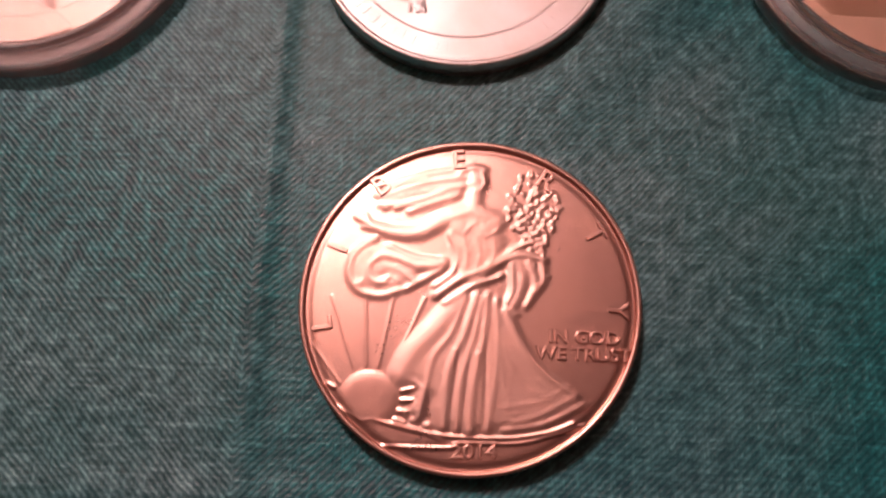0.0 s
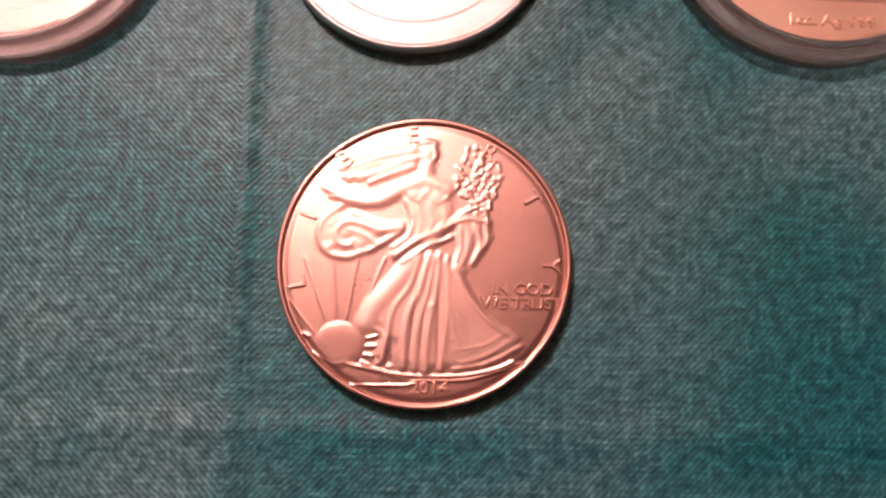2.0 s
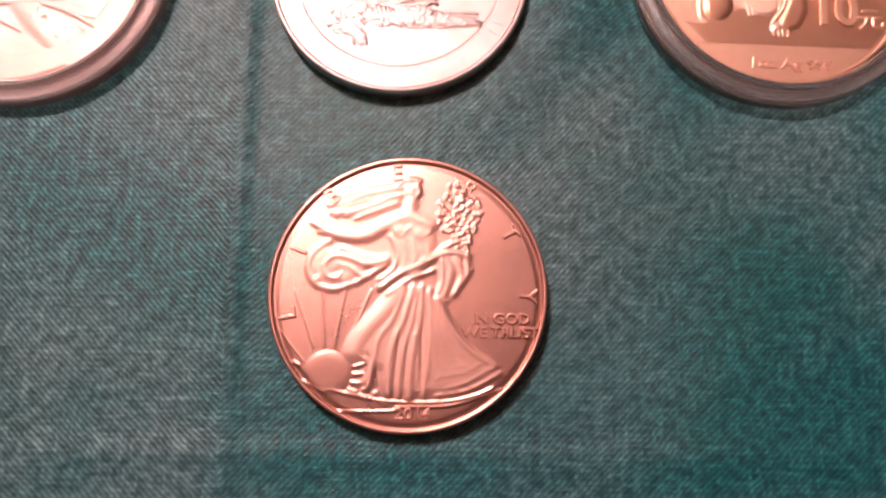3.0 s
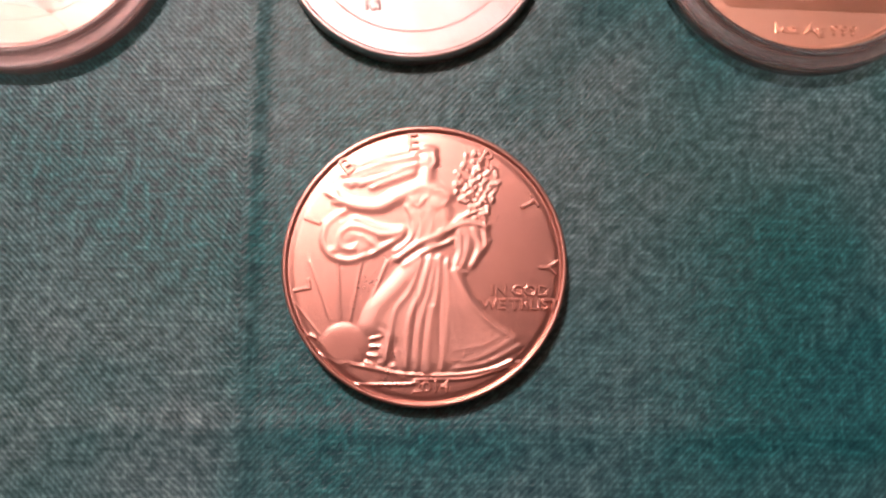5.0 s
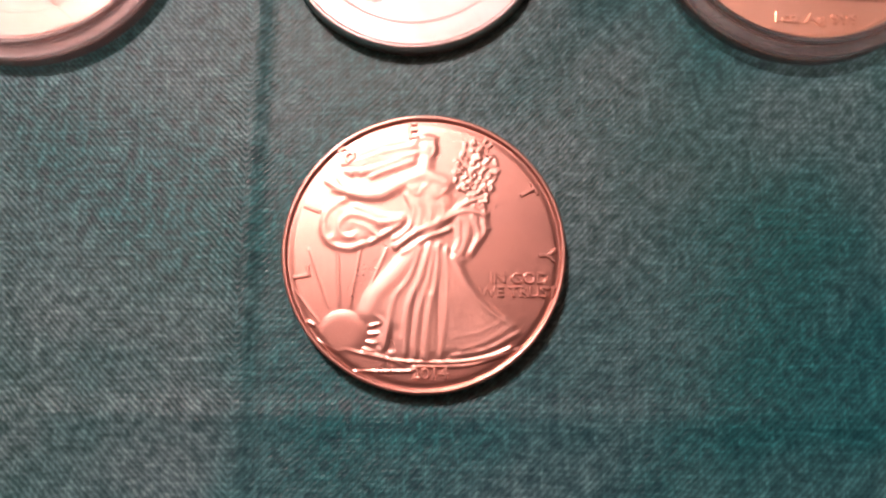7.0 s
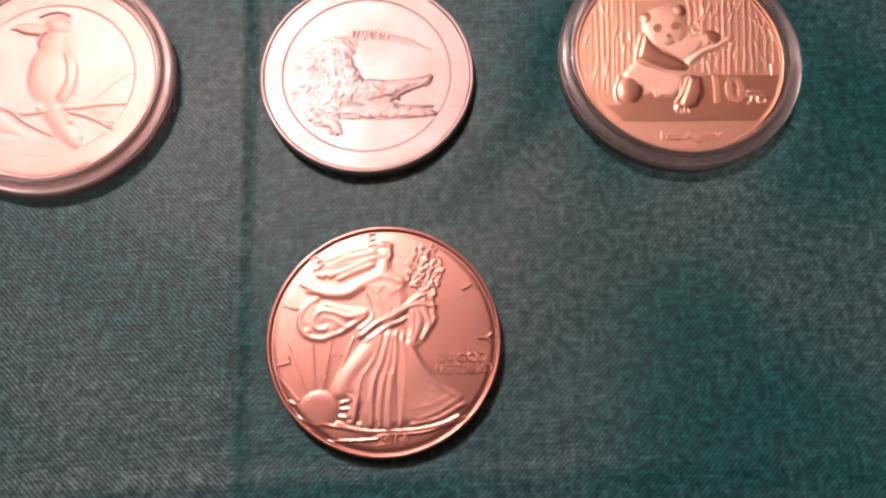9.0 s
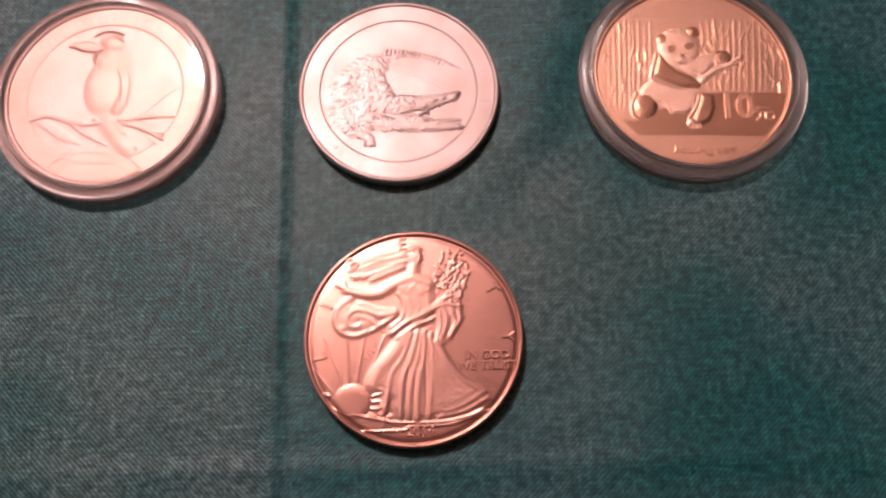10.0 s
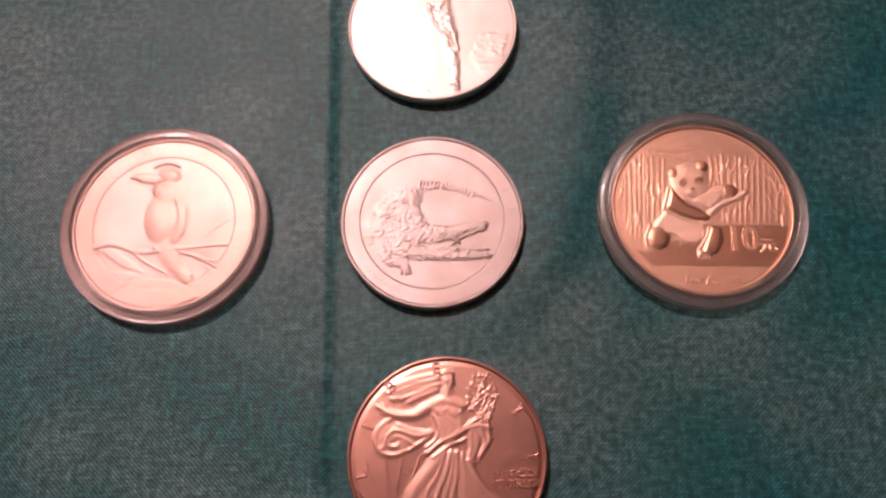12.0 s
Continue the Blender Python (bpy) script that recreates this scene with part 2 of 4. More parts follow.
    def mark(self, name, cx, cy, rx, ry, turn=0):
        """A patch of another finish, slightly sunk."""
        c, s = math.cos(radians(turn)), math.sin(radians(turn))
        x, y = self.x - cx, self.y - cy
        q = ((x * c + y * s) / rx) ** 2 + ((-x * s + y * c) / ry) ** 2
        self.who[q < 1] = self.names.index(name)
        self.h -= 0.05 * np.clip(1 - q, 0, 1)

    def hollow(self, cx, cy, rx, ry, depth, turn=0):
        c, s = math.cos(radians(turn)), math.sin(radians(turn))
        x, y = self.x - cx, self.y - cy
        self.h -= depth * np.exp(-(((x * c + y * s) / rx) ** 2 + ((-x * s + y * c) / ry) ** 2))

    def scales(self, name, count, size, height, seed):
        """Small uneven plates scattered over a raised shape."""
        rng = np.random.default_rng(seed)
        mine = np.nonzero(self.who == self.names.index(name))[0]
        for k in rng.choice(mine, count, p=self.r[mine] / self.r[mine].sum()):
            q = size * rng.uniform(0.6, 1.3)
            idx = self.near(self.x[k] - q, self.x[k] + q, self.y[k] - q, self.y[k] + q)
            t = np.hypot((self.x[idx] - self.x[k]) / q, (self.y[idx] - self.y[k]) / (q * rng.uniform(0.55, 1.0)))
            self.h[idx] += np.where(self.who[idx] > 0, height * np.clip(1 - t * t, 0, 1), 0)

    def build(self, parent, material, lift, labels, strength=0.85, others={}):
        """The field and each raised shape as meshes that share their border."""
        z = lift + self.base + strength * self.h
        co = np.stack([self.x, self.y, z], 1) / 1000.0
        n, k = self.rings, self.spokes
        i = np.arange(n - 1)[:, None] * k
        j = np.arange(k)[None, :]
        jn = (j + 1) % k
        quads = np.stack([i + j, i + k + j, i + k + jn, i + jn], -1).reshape(-1, 4)
        p = co[quads]
        fn = np.cross(p[:, 2] - p[:, 0], p[:, 3] - p[:, 1])
        vn = np.zeros_like(co)
        for c in range(4):
            np.add.at(vn, quads[:, c], fn)
        vn /= np.maximum(np.linalg.norm(vn, axis=1, keepdims=True), 1e-12)
        owner = np.max(self.who[quads], axis=1)
        cap = [tuple(range(k))]
        made = {}
        for w, name in enumerate(self.names):
            mine = quads[owner == w]
            if not len(mine):
                continue
            used, inv = np.unique(mine, return_inverse=True)
            faces = inv.reshape(-1, 4).tolist()
            inner = np.searchsorted(used, np.arange(k))
            if w == np.bincount(owner[:k]).argmax() and len(used) > k and (used[:k] == np.arange(k)).all():
                faces += [tuple(inner.tolist())]
            plain = name.split(" ")[0]
            me = bpy.data.meshes.new(plain)
            me.from_pydata(co[used].tolist(), [], faces)
            me.shade_smooth()
            me.update()
            me.normals_split_custom_set_from_vertices(vn[used].tolist())
            made[name] = finish(plain, me, others.get(plain, material), parent, labels.get(plain, ""))
        return made


def lettering(text, size, x, y, lift, turn, material, parent, label="", wide=1.0):
    """Raised lettering on a coin, sizes in millimetres."""
    cu = bpy.data.curves.new("lettering", "FONT")
    cu.body, cu.size, cu.align_x, cu.align_y = text, size / 1000.0 * 1.4, "CENTER", "CENTER"
    cu.extrude, cu.bevel_depth, cu.bevel_resolution = 0.00010, 0.00009, 2
    cu.offset = 0.00016 if size > 3 else -0.00001
    ob = new("lettering", cu)
    me = bpy.data.meshes.new_from_object(ob.evaluated_get(bpy.context.evaluated_depsgraph_get()))
    bpy.data.objects.remove(ob)
    me.transform(pose(x / 1000, y / 1000, lift / 1000, 0, 0, turn) @ Matrix.Diagonal((wide, 1, 1, 1)))
    me.materials.clear()
    bm = bmesh.new()
    bm.from_mesh(me)
    bpy.data.meshes.remove(me)
    left = set(bm.verts)
    while left:
        island, edge = set(), [next(v for v in bm.verts if v in left)]
        while edge:
            v = edge.pop()
            if v not in island:
                island.add(v)
                edge += [e.other_vert(v) for e in v.link_edges]
        left -= island
        order = [v for v in bm.verts if v in island]
        slot = {v: i for i, v in enumerate(order)}
        one = bpy.data.meshes.new("letter")
        one.from_pydata([v.co[:] for v in order], [], [[slot[v] for v in f.verts] for f in bm.faces if f.verts[0] in island])
        finish("letter", one, material, parent, label)
    bm.free()


def bars_round(radius, a0, a1, count, size, lift, material, parent, rng):
    """Worn writing round a coin's border, as plain raised bars."""
    bm = bmesh.new()
    for i in range(count):
        if rng.random() < 0.14:
            continue
        a = a0 + (a1 - a0) * i / (count - 1)
        b2 = bmesh.new()
        w = size * rng.uniform(0.16, 0.55)
        box(b2, -w / 2000, w / 2000, -size / 2000, size / 2000, 0, 0.00008, 0.00003)
        b2.transform(pose(radius * math.cos(radians(a)) / 1000, radius * math.sin(radians(a)) / 1000, lift / 1000, 0, 0, a - 90))
        tmp = bpy.data.meshes.new("bar")
        b2.to_mesh(tmp)
        b2.free()
        bm.from_mesh(tmp)
        bpy.data.meshes.remove(tmp)
    return tagged(part("inscription", bm, material, parent, "worn raised writing", smooth=False), kind="stuff")


def striding_design(d):
    d.slab("raised_motif", [(-0.6, 16.7), (-6.7, 15.9), (-11.5, 14.3), (-12.0, 11.4), (-6.7, 10.6), (-2.0, 11.9)], 0.26, 1.20)
    d.ridge("raised_motif", [(-1.2, 16.8), (-6.2, 15.9), (-10.7, 14.5)], 0.55, 0.40, 0.34)
    d.ridge("raised_motif", [(-0.8, 15.9), (-5.5, 15.0), (-9.5, 13.6), (-11.3, 12.9)], 0.65, 0.40, 0.38)
    d.ridge("raised_motif", [(-1.4, 14.6), (-5.5, 13.4), (-9.0, 12.0), (-11.4, 11.8)], 0.60, 0.40, 0.36)
    d.ridge("raised_motif", [(-1.9, 13.4), (-5.3, 12.1), (-7.8, 11.0)], 0.60, 0.40, 0.34)
    d.ridge("raised_motif", [(-5.7, 15.4), (-8.8, 14.7), (-11.1, 13.5)], 0.26, 0.20, 0.42)
    d.ridge("raised_motif", [(-3.6, 13.7), (-6.7, 12.5), (-9.5, 11.3)], 0.26, 0.20, 0.42)
    d.dome("raised_motif", -11.1, 14.2, 0.55, 0.40, 0.40, 20)
    d.dome("raised_motif", -11.9, 13.0, 0.50, 0.42, 0.42, 0)
    d.dome("raised_motif", -10.7, 11.4, 0.60, 0.40, 0.40, 10)
    d.dome("raised_motif", -9.0, 13.0, 0.45, 0.40, 0.42, 0)
    d.dome("raised_motif", 0.3, 15.4, 1.55, 1.95, 0.54, 8)
    d.dome("raised_motif", -0.2, 16.9, 1.15, 0.75, 0.52, 0)
    d.ridge("raised_motif", [(-1.7, 16.2), (-0.9, 16.8), (0.2, 17.2), (1.5, 16.8)], 0.35, 0.30, 0.56)
    d.ridge("raised_motif", [(1.1, 16.2), (1.5, 15.2), (1.0, 14.2)], 0.32, 0.28, 0.60)
    d.ridge("raised_motif", [(0.3, 13.8), (0.2, 11.4)], 0.95, 1.15, 0.44)
    d.slab("raised_motif", [(-2.8, 10.7), (-1.0, 11.9), (2.1, 11.6), (3.7, 10.2), (4.8, 7.0), (3.7, 3.4), (0.9, 0.6), (-1.9, 2.6), (-3.0, 6.7)], 0.40, 1.40)
    d.ridge("raised_motif", [(-2.3, 10.6), (0.2, 11.2), (3.2, 10.0)], 1.20, 1.10, 0.52)
    d.dome("raised_motif", -1.5, 9.2, 1.90, 1.70, 0.54, 0)
    d.dome("raised_motif", 1.6, 8.8, 1.90, 1.70, 0.54, 0)
    d.ridge("raised_motif", [(-2.3, 9.6), (-1.1, 8.2), (0.2, 9.7), (1.5, 8.0), (3.2, 9.0)], 0.30, 0.30, 0.62)
    d.ridge("raised_motif", [(-2.6, 8.3), (-1.6, 5.6), (-2.2, 3.2)], 0.42, 0.35, 0.48)
    d.ridge("raised_motif", [(-1.0, 7.7), (-0.4, 5.3), (-1.1, 3.0)], 0.40, 0.32, 0.52)
    d.ridge("raised_motif", [(0.5, 7.7), (1.1, 5.5), (0.4, 3.8)], 0.36, 0.30, 0.52)
    d.ridge("raised_motif", [(2.6, 7.9), (2.9, 6.0), (2.3, 4.3)], 0.40, 0.32, 0.52)
    d.ridge("raised_motif", [(-1.7, 10.6), (-4.0, 9.7), (-6.5, 8.3), (-9.7, 8.3), (-12.2, 9.0)], 1.25, 0.75, 0.52)
    d.ridge("raised_motif", [(-11.9, 9.0), (-13.2, 9.6), (-14.4, 10.3)], 0.55, 0.22, 0.44)
    d.ridge("raised_motif", [(-12.3, 9.3), (-13.3, 10.7)], 0.32, 0.20, 0.40)
    d.ridge("raised_motif", [(-11.8, 8.7), (-13.4, 8.9)], 0.32, 0.20, 0.40)
    d.slab("raised_motif", [(-14.6, 5.7), (-12.8, 7.8), (-9.4, 6.4), (-5.7, 5.3), (-3.0, 5.1), (-4.3, 3.5), (-6.8, 2.0), (-8.7, 0.4), (-11.4, 0.2), (-13.9, 1.2), (-14.9, 3.4)], 0.28, 1.60)
    d.ridge("raised_motif", [(-11.7, 7.5), (-14.0, 5.6), (-14.6, 3.0), (-13.4, 1.0), (-10.9, 0.3), (-8.6, 1.0)], 0.50, 0.50, 0.38)
    d.ridge("raised_motif", [(-3.3, 4.5), (-6.2, 4.1), (-8.7, 5.0), (-11.0, 5.2), (-12.3, 3.8), (-11.9, 2.3), (-10.4, 1.9), (-9.8, 2.9)], 0.85, 0.40, 0.50)
    d.ridge("raised_motif", [(-6.6, 2.2), (-8.5, 3.5), (-10.5, 4.1)], 0.60, 0.35, 0.42)
    d.ridge("raised_motif", [(-3.5, 3.8), (-5.6, 2.5), (-7.7, 1.2)], 0.60, 0.42, 0.44)
    d.ridge("raised_motif", [(-9.9, 6.4), (-6.8, 5.2), (-3.5, 4.8)], 0.42, 0.40, 0.40)
    d.dome("raised_motif", -13.2, 1.8, 1.00, 0.80, 0.44, 30)
    d.ridge("raised_motif", [(5.2, 5.8), (6.2, 3.7), (5.8, 0.9), (4.9, -0.9)], 1.25, 0.60, 0.42)
    d.ridge("raised_motif", [(7.0, 5.0), (7.9, 2.3), (6.7, -0.4)], 0.75, 0.42, 0.46)
    d.ridge("raised_motif", [(8.5, 5.3), (8.8, 3.0), (7.9, 1.3)], 0.50, 0.34, 0.46)
    d.ridge("raised_motif", [(4.9, 4.7), (5.1, 1.8), (4.5, -0.1)], 0.45, 0.35, 0.52)
    d.dome("raised_motif", 5.5, -1.3, 0.80, 0.45, 0.40, 0)
    d.slab("raised_motif", [(0.1, 1.3), (-2.6, -1.6), (-4.4, -4.2), (-6.8, -5.6), (-8.3, -7.3), (-8.6, -9.3), (-6.2, -9.9), (-4.2, -11.7), (-4.0, -14.3), (0.1, -15.5), (4.0, -15.2), (9.0, -14.1), (12.6, -12.7), (13.4, -11.1), (11.2, -9.0), (7.9, -6.0), (5.0, -1.8), (3.9, 0.8)], 0.36, 1.30)
    d.ridge("raised_motif", [(-1.1, -0.3), (-4.0, -3.9), (-6.4, -6.5), (-7.5, -8.9)], 1.70, 1.50, 0.50)
    d.ridge("raised_motif", [(-2.4, -0.1), (-1.2, 0.3), (-0.4, 1.4)], 0.60, 0.50, 0.50)
    d.ridge("raised_motif", [(-0.5, 0.3), (-2.0, -4.0), (-3.9, -6.6), (-4.7, -10.2), (-5.4, -13.8)], 0.62, 0.52, 0.54)
    d.ridge("raised_motif", [(0.8, 0.6), (-0.5, -4.2), (-2.1, -8.2), (-2.5, -14.7)], 0.72, 0.72, 0.58)
    d.ridge("raised_motif", [(1.5, 0.6), (0.7, -4.3), (-0.6, -9.3), (-1.0, -15.0)], 0.42, 0.50, 0.54)
    d.ridge("raised_motif", [(2.1, 0.6), (1.9, -4.3), (0.9, -9.3), (0.5, -15.1)], 0.55, 0.80, 0.56)
    d.ridge("raised_motif", [(3.2, 0.2), (3.5, -4.4), (3.3, -9.4), (2.5, -14.9)], 0.50, 0.62, 0.48)
    d.ridge("raised_motif", [(4.3, -1.1), (6.4, -5.2), (9.2, -8.4), (12.7, -10.7)], 0.75, 0.45, 0.54)
    d.ridge("raised_motif", [(4.0, -3.6), (5.0, -7.6), (7.8, -10.5), (10.9, -11.2)], 0.50, 0.38, 0.42)
    d.ridge("raised_motif", [(3.9, -5.6), (4.3, -9.8), (5.7, -13.2)], 0.50, 0.40, 0.44)
    d.ridge("raised_motif", [(5.5, -14.0), (8.7, -13.0), (12.3, -10.8)], 0.50, 0.42, 0.48)
    d.ridge("raised_motif", [(4.4, -14.9), (9.0, -14.0), (13.3, -11.7)], 0.45, 0.40, 0.44)
    d.ridge("raised_motif", [(4.4, -12.3), (8.3, -11.6), (11.6, -9.7)], 0.45, 0.36, 0.44)
    d.ridge("raised_motif", [(-6.8, -9.3), (-5.3, -10.5), (-5.9, -13.1)], 0.50, 0.45, 0.40)
    d.ridge("raised_motif", [(1.1, -6.3), (1.2, -7.9)], 0.45, 0.30, 0.66)
    d.ridge("raised_motif", [(-3.9, 0.6), (-1.1, 2.7), (2.2, 4.2), (5.8, 5.9), (8.9, 5.4)], 0.62, 0.42, 0.60)
    d.ridge("raised_motif", [(-2.9, -0.4), (0.1, 1.7), (3.7, 3.3)], 0.42, 0.34, 0.56)
    d.ridge("raised_motif", [(-4.1, 1.7), (-2.0, 3.4)], 0.42, 0.34, 0.52)
    d.ridge("raised_motif", [(3.1, 5.2), (5.9, 7.0), (8.6, 8.0)], 0.32, 0.26, 0.53)
    d.dome("raised_motif", 2.2, 4.6, 0.85, 0.70, 0.66, 30)
    d.dome("raised_motif", -5.9, -14.2, 0.62, 0.46, 0.40, 0)
    d.dome("raised_motif", -4.3, -14.7, 0.70, 0.46, 0.40, 0)
    d.dome("raised_motif", -6.9, -13.4, 0.46, 0.46, 0.38, 0)
    d.dome("raised_motif", 12.6, -11.2, 0.60, 0.40, 0.50, 40)
    d.dome("raised_motif", 12.0, -10.3, 0.50, 0.40, 0.50, 40)
    d.dome("raised_motif", 10.9, -12.1, 0.46, 0.40, 0.46, 40)
    d.dome("raised_motif", 9.0, -13.4, 0.46, 0.40, 0.46, 20)
    d.dome("raised_motif", 7.2, -14.1, 0.46, 0.40, 0.46, 20)
    d.soften(0.20)
    d.dome("sun", -11.3, -12.0, 3.55, 3.47, 0.30, 0, 3)
    d.ridge("ray 1", [(-16.5, 0.1), (-13.3, -8.3)], 0.20, 0.16, 0.10)
    d.ridge("ray 2", [(-12.4, 0.2), (-11.8, -8.1)], 0.20, 0.20, 0.12)
    d.ridge("ray 3", [(-9.0, 0.4), (-10.4, -8.2)], 0.20, 0.20, 0.12)
    d.ridge("ray 4", [(-5.3, 0.2), (-8.9, -8.9)], 0.24, 0.20, 0.12)
    d.ridge("ray 5", [(-18.4, -5.8), (-14.7, -10.3)], 0.19, 0.16, 0.10)
    d.ridge("ray 6", [(-8.1, -9.5), (-7.1, -8.9)], 0.35, 0.27, 0.28)
    d.ridge("ray 7", [(-7.4, -10.9), (-5.7, -10.4)], 0.35, 0.27, 0.28)
    d.ridge("ray 8", [(-7.4, -12.0), (-6.2, -11.9)], 0.35, 0.27, 0.28)
    d.ridge("ray 9", [(-7.7, -13.2), (-6.7, -13.3)], 0.35, 0.27, 0.28)
    d.ridge("ray 10", [(-8.1, -14.2), (-7.0, -14.5)], 0.35, 0.27, 0.28)
    d.ridge("ray 11", [(-16.2, -10.4), (-15.4, -10.8)], 0.35, 0.27, 0.28)
    d.ridge("ground_line", [(-14.6, -13.2), (-13.1, -13.8), (-12.0, -14.4), (-10.4, -14.1)], 0.46, 0.31, 0.34)
    d.ridge("ground_line", [(-10.4, -14.3), (-7.3, -15.0), (-3.5, -15.7), (1.2, -15.9), (5.8, -15.7), (9.7, -14.9), (12.4, -13.8)], 0.38, 0.31, 0.34)
    d.ridge("ground_line", [(-9.4, -17.2), (-1.9, -17.1), (-0.8, -16.5), (5.8, -16.3), (9.7, -15.3), (13.6, -13.9)], 0.27, 0.27, 0.30)
    d.ridge("ground_line", [(-8.1, -14.6), (-5.0, -15.4), (-2.7, -16.3)], 0.39, 0.31, 0.30)
    d.slab("ground_line", [(-14.3, -13.5), (-10.4, -14.3), (-2.7, -15.7), (6.6, -16.0), (-1.9, -17.0), (-9.2, -17.2), (-12.7, -15.4)], 0.14, 0.50)


def reptile_design(d):
    d.ridge("rock_line", [(-3.2, 0.9), (-1.1, 2.2), (3.0, 2.8), (7.1, 1.8), (9.6, 0.1)], 0.15, 0.15, 0.08)
    d.slab("rock_line", [(-2.9, 0.6), (-0.6, 2.3), (3.0, 2.7), (7.1, 1.6), (9.8, -0.8), (5.0, -1.8), (-1.1, -1.1)], 0.06, 0.50)
    d.ridge("raised_motif", [(-5.5, 6.2), (-3.2, 7.2), (0.5, 7.9), (5.1, 7.4), (8.7, 6.2)], 0.80, 0.35, 0.16)
    d.ridge("raised_motif", [(9.2, 5.9), (12.3, 4.6)], 0.36, 0.21, 0.16)
    d.ridge("raised_motif", [(-4.7, 5.7), (-7.8, 4.6), (-10.3, 1.9), (-12.1, -2.0), (-10.8, -5.8)], 2.32, 2.58, 0.42)
    d.ridge("raised_motif", [(-6.3, 4.6), (-7.3, -0.4), (-6.7, -5.9)], 2.83, 2.58, 0.46)
    d.dome("raised_motif", -6.7, -1.5, 5.61, 5.35, 0.40, 0, 2)
    d.ridge("raised_motif", [(-4.7, 4.5), (-3.7, 1.7), (-2.7, -1.1)], 1.24, 1.13, 0.46)
    d.ridge("raised_motif", [(-4.2, -3.2), (-0.1, -3.6), (2.9, -3.4), (7.0, -2.6), (11.6, -1.7)], 2.14, 0.66, 0.50)
    d.ridge("raised_motif", [(7.5, -2.4), (10.1, -1.9), (11.9, -1.3)], 0.76, 0.56, 0.50)
    d.ridge("raised_motif", [(-6.7, -7.2), (-1.2, -7.9), (4.9, -8.6), (12.5, -8.8)], 1.82, 0.45, 0.42)
    d.ridge("raised_motif", [(4.9, -7.6), (8.9, -7.3), (12.2, -7.2)], 0.35, 0.20, 0.34)
    d.dome("raised_motif", -0.4, -2.7, 1.32, 0.92, 0.60, 0, 1)
    d.dome("raised_motif", 2.9, -2.5, 0.92, 0.61, 0.54, 0, 1)
    d.ridge("raised_motif", [(-10.8, -6.9), (-9.7, -9.0), (-6.7, -10.2), (-5.7, -11.8)], 1.52, 0.81, 0.40)
    d.ridge("raised_motif", [(-6.7, -10.2), (-6.9, -12.4)], 0.35, 0.20, 0.36)
    d.ridge("raised_motif", [(-6.7, -10.2), (-5.9, -12.4)], 0.35, 0.20, 0.36)
    d.ridge("raised_motif", [(-6.7, -10.2), (-4.9, -12.4)], 0.35, 0.20, 0.36)
    d.ridge("raised_motif", [(-11.8, 0.8), (-10.2, 1.9), (-8.3, 1.6)], 0.31, 0.26, 0.50)
    d.ridge("raised_motif", [(-11.0, -0.3), (-9.4, 0.7), (-7.7, 0.6)], 0.31, 0.26, 0.50)
    d.ridge("raised_motif", [(-10.3, -1.4), (-8.6, -0.4), (-7.1, -0.4)], 0.31, 0.25, 0.50)
    d.ridge("raised_motif", [(-9.6, -2.6), (-7.8, -1.5), (-6.4, -1.4)], 0.31, 0.25, 0.50)
    d.ridge("raised_motif", [(-8.9, -3.7), (-6.9, -2.6), (-5.8, -2.4)], 0.30, 0.25, 0.50)
    d.ridge("raised_motif", [(-8.2, -4.8), (-6.1, -3.7), (-5.2, -3.4)], 0.30, 0.25, 0.50)
    d.ridge("raised_motif", [(-7.4, -5.9), (-5.3, -4.8), (-4.6, -4.4)], 0.30, 0.25, 0.50)
    d.ridge("raised_motif", [(-3.7, -5.9), (-3.1, -8.5)], 0.20, 0.15, 0.52)
    d.ridge("raised_motif", [(-3.0, -6.1), (-2.3, -8.7)], 0.20, 0.15, 0.52)
    d.ridge("raised_motif", [(-2.3, -6.3), (-1.5, -8.8)], 0.20, 0.15, 0.52)
    d.ridge("raised_motif", [(-1.6, -6.5), (-0.7, -8.9)], 0.20, 0.15, 0.52)
    d.ridge("raised_motif", [(-0.9, -6.6), (0.1, -9.0)], 0.20, 0.15, 0.52)
    d.ridge("raised_motif", [(-0.2, -6.8), (0.9, -9.2)], 0.20, 0.15, 0.52)
    d.ridge("raised_motif", [(-3.2, -4.9), (-1.1, -1.6), (-1.6, -0.8)], 0.30, 0.25, 0.56)
    d.ridge("raised_motif", [(0.4, -5.2), (3.9, -4.5), (5.9, -5.6)], 0.30, 0.25, 0.50)
    d.ridge("raised_motif", [(3.9, -6.1), (7.0, -4.1), (11.6, -2.3)], 0.25, 0.20, 0.56)
    d.dome("raised_motif", 4.9, -5.0, 0.25, 0.30, 0.50, 0, 1)
    d.dome("raised_motif", 5.9, -4.7, 0.25, 0.30, 0.50, 0, 1)
    d.dome("raised_motif", 7.0, -4.3, 0.25, 0.30, 0.50, 0, 1)
    d.dome("raised_motif", 8.0, -4.0, 0.25, 0.30, 0.50, 0, 1)
    d.dome("raised_motif", 9.0, -3.6, 0.25, 0.30, 0.50, 0, 1)
    d.dome("raised_motif", 10.0, -3.2, 0.25, 0.31, 0.50, 0, 1)
    d.dome("raised_motif", 11.1, -2.9, 0.25, 0.31, 0.50, 0, 1)
    d.ridge("raised_motif", [(-5.6, 4.6), (-4.6, 2.2), (-3.1, 1.1)], 0.41, 0.31, 0.56)
    d.ridge("horizon_line", [(13.1, 3.4), (14.9, 3.4)], 0.13, 0.13, 0.10)
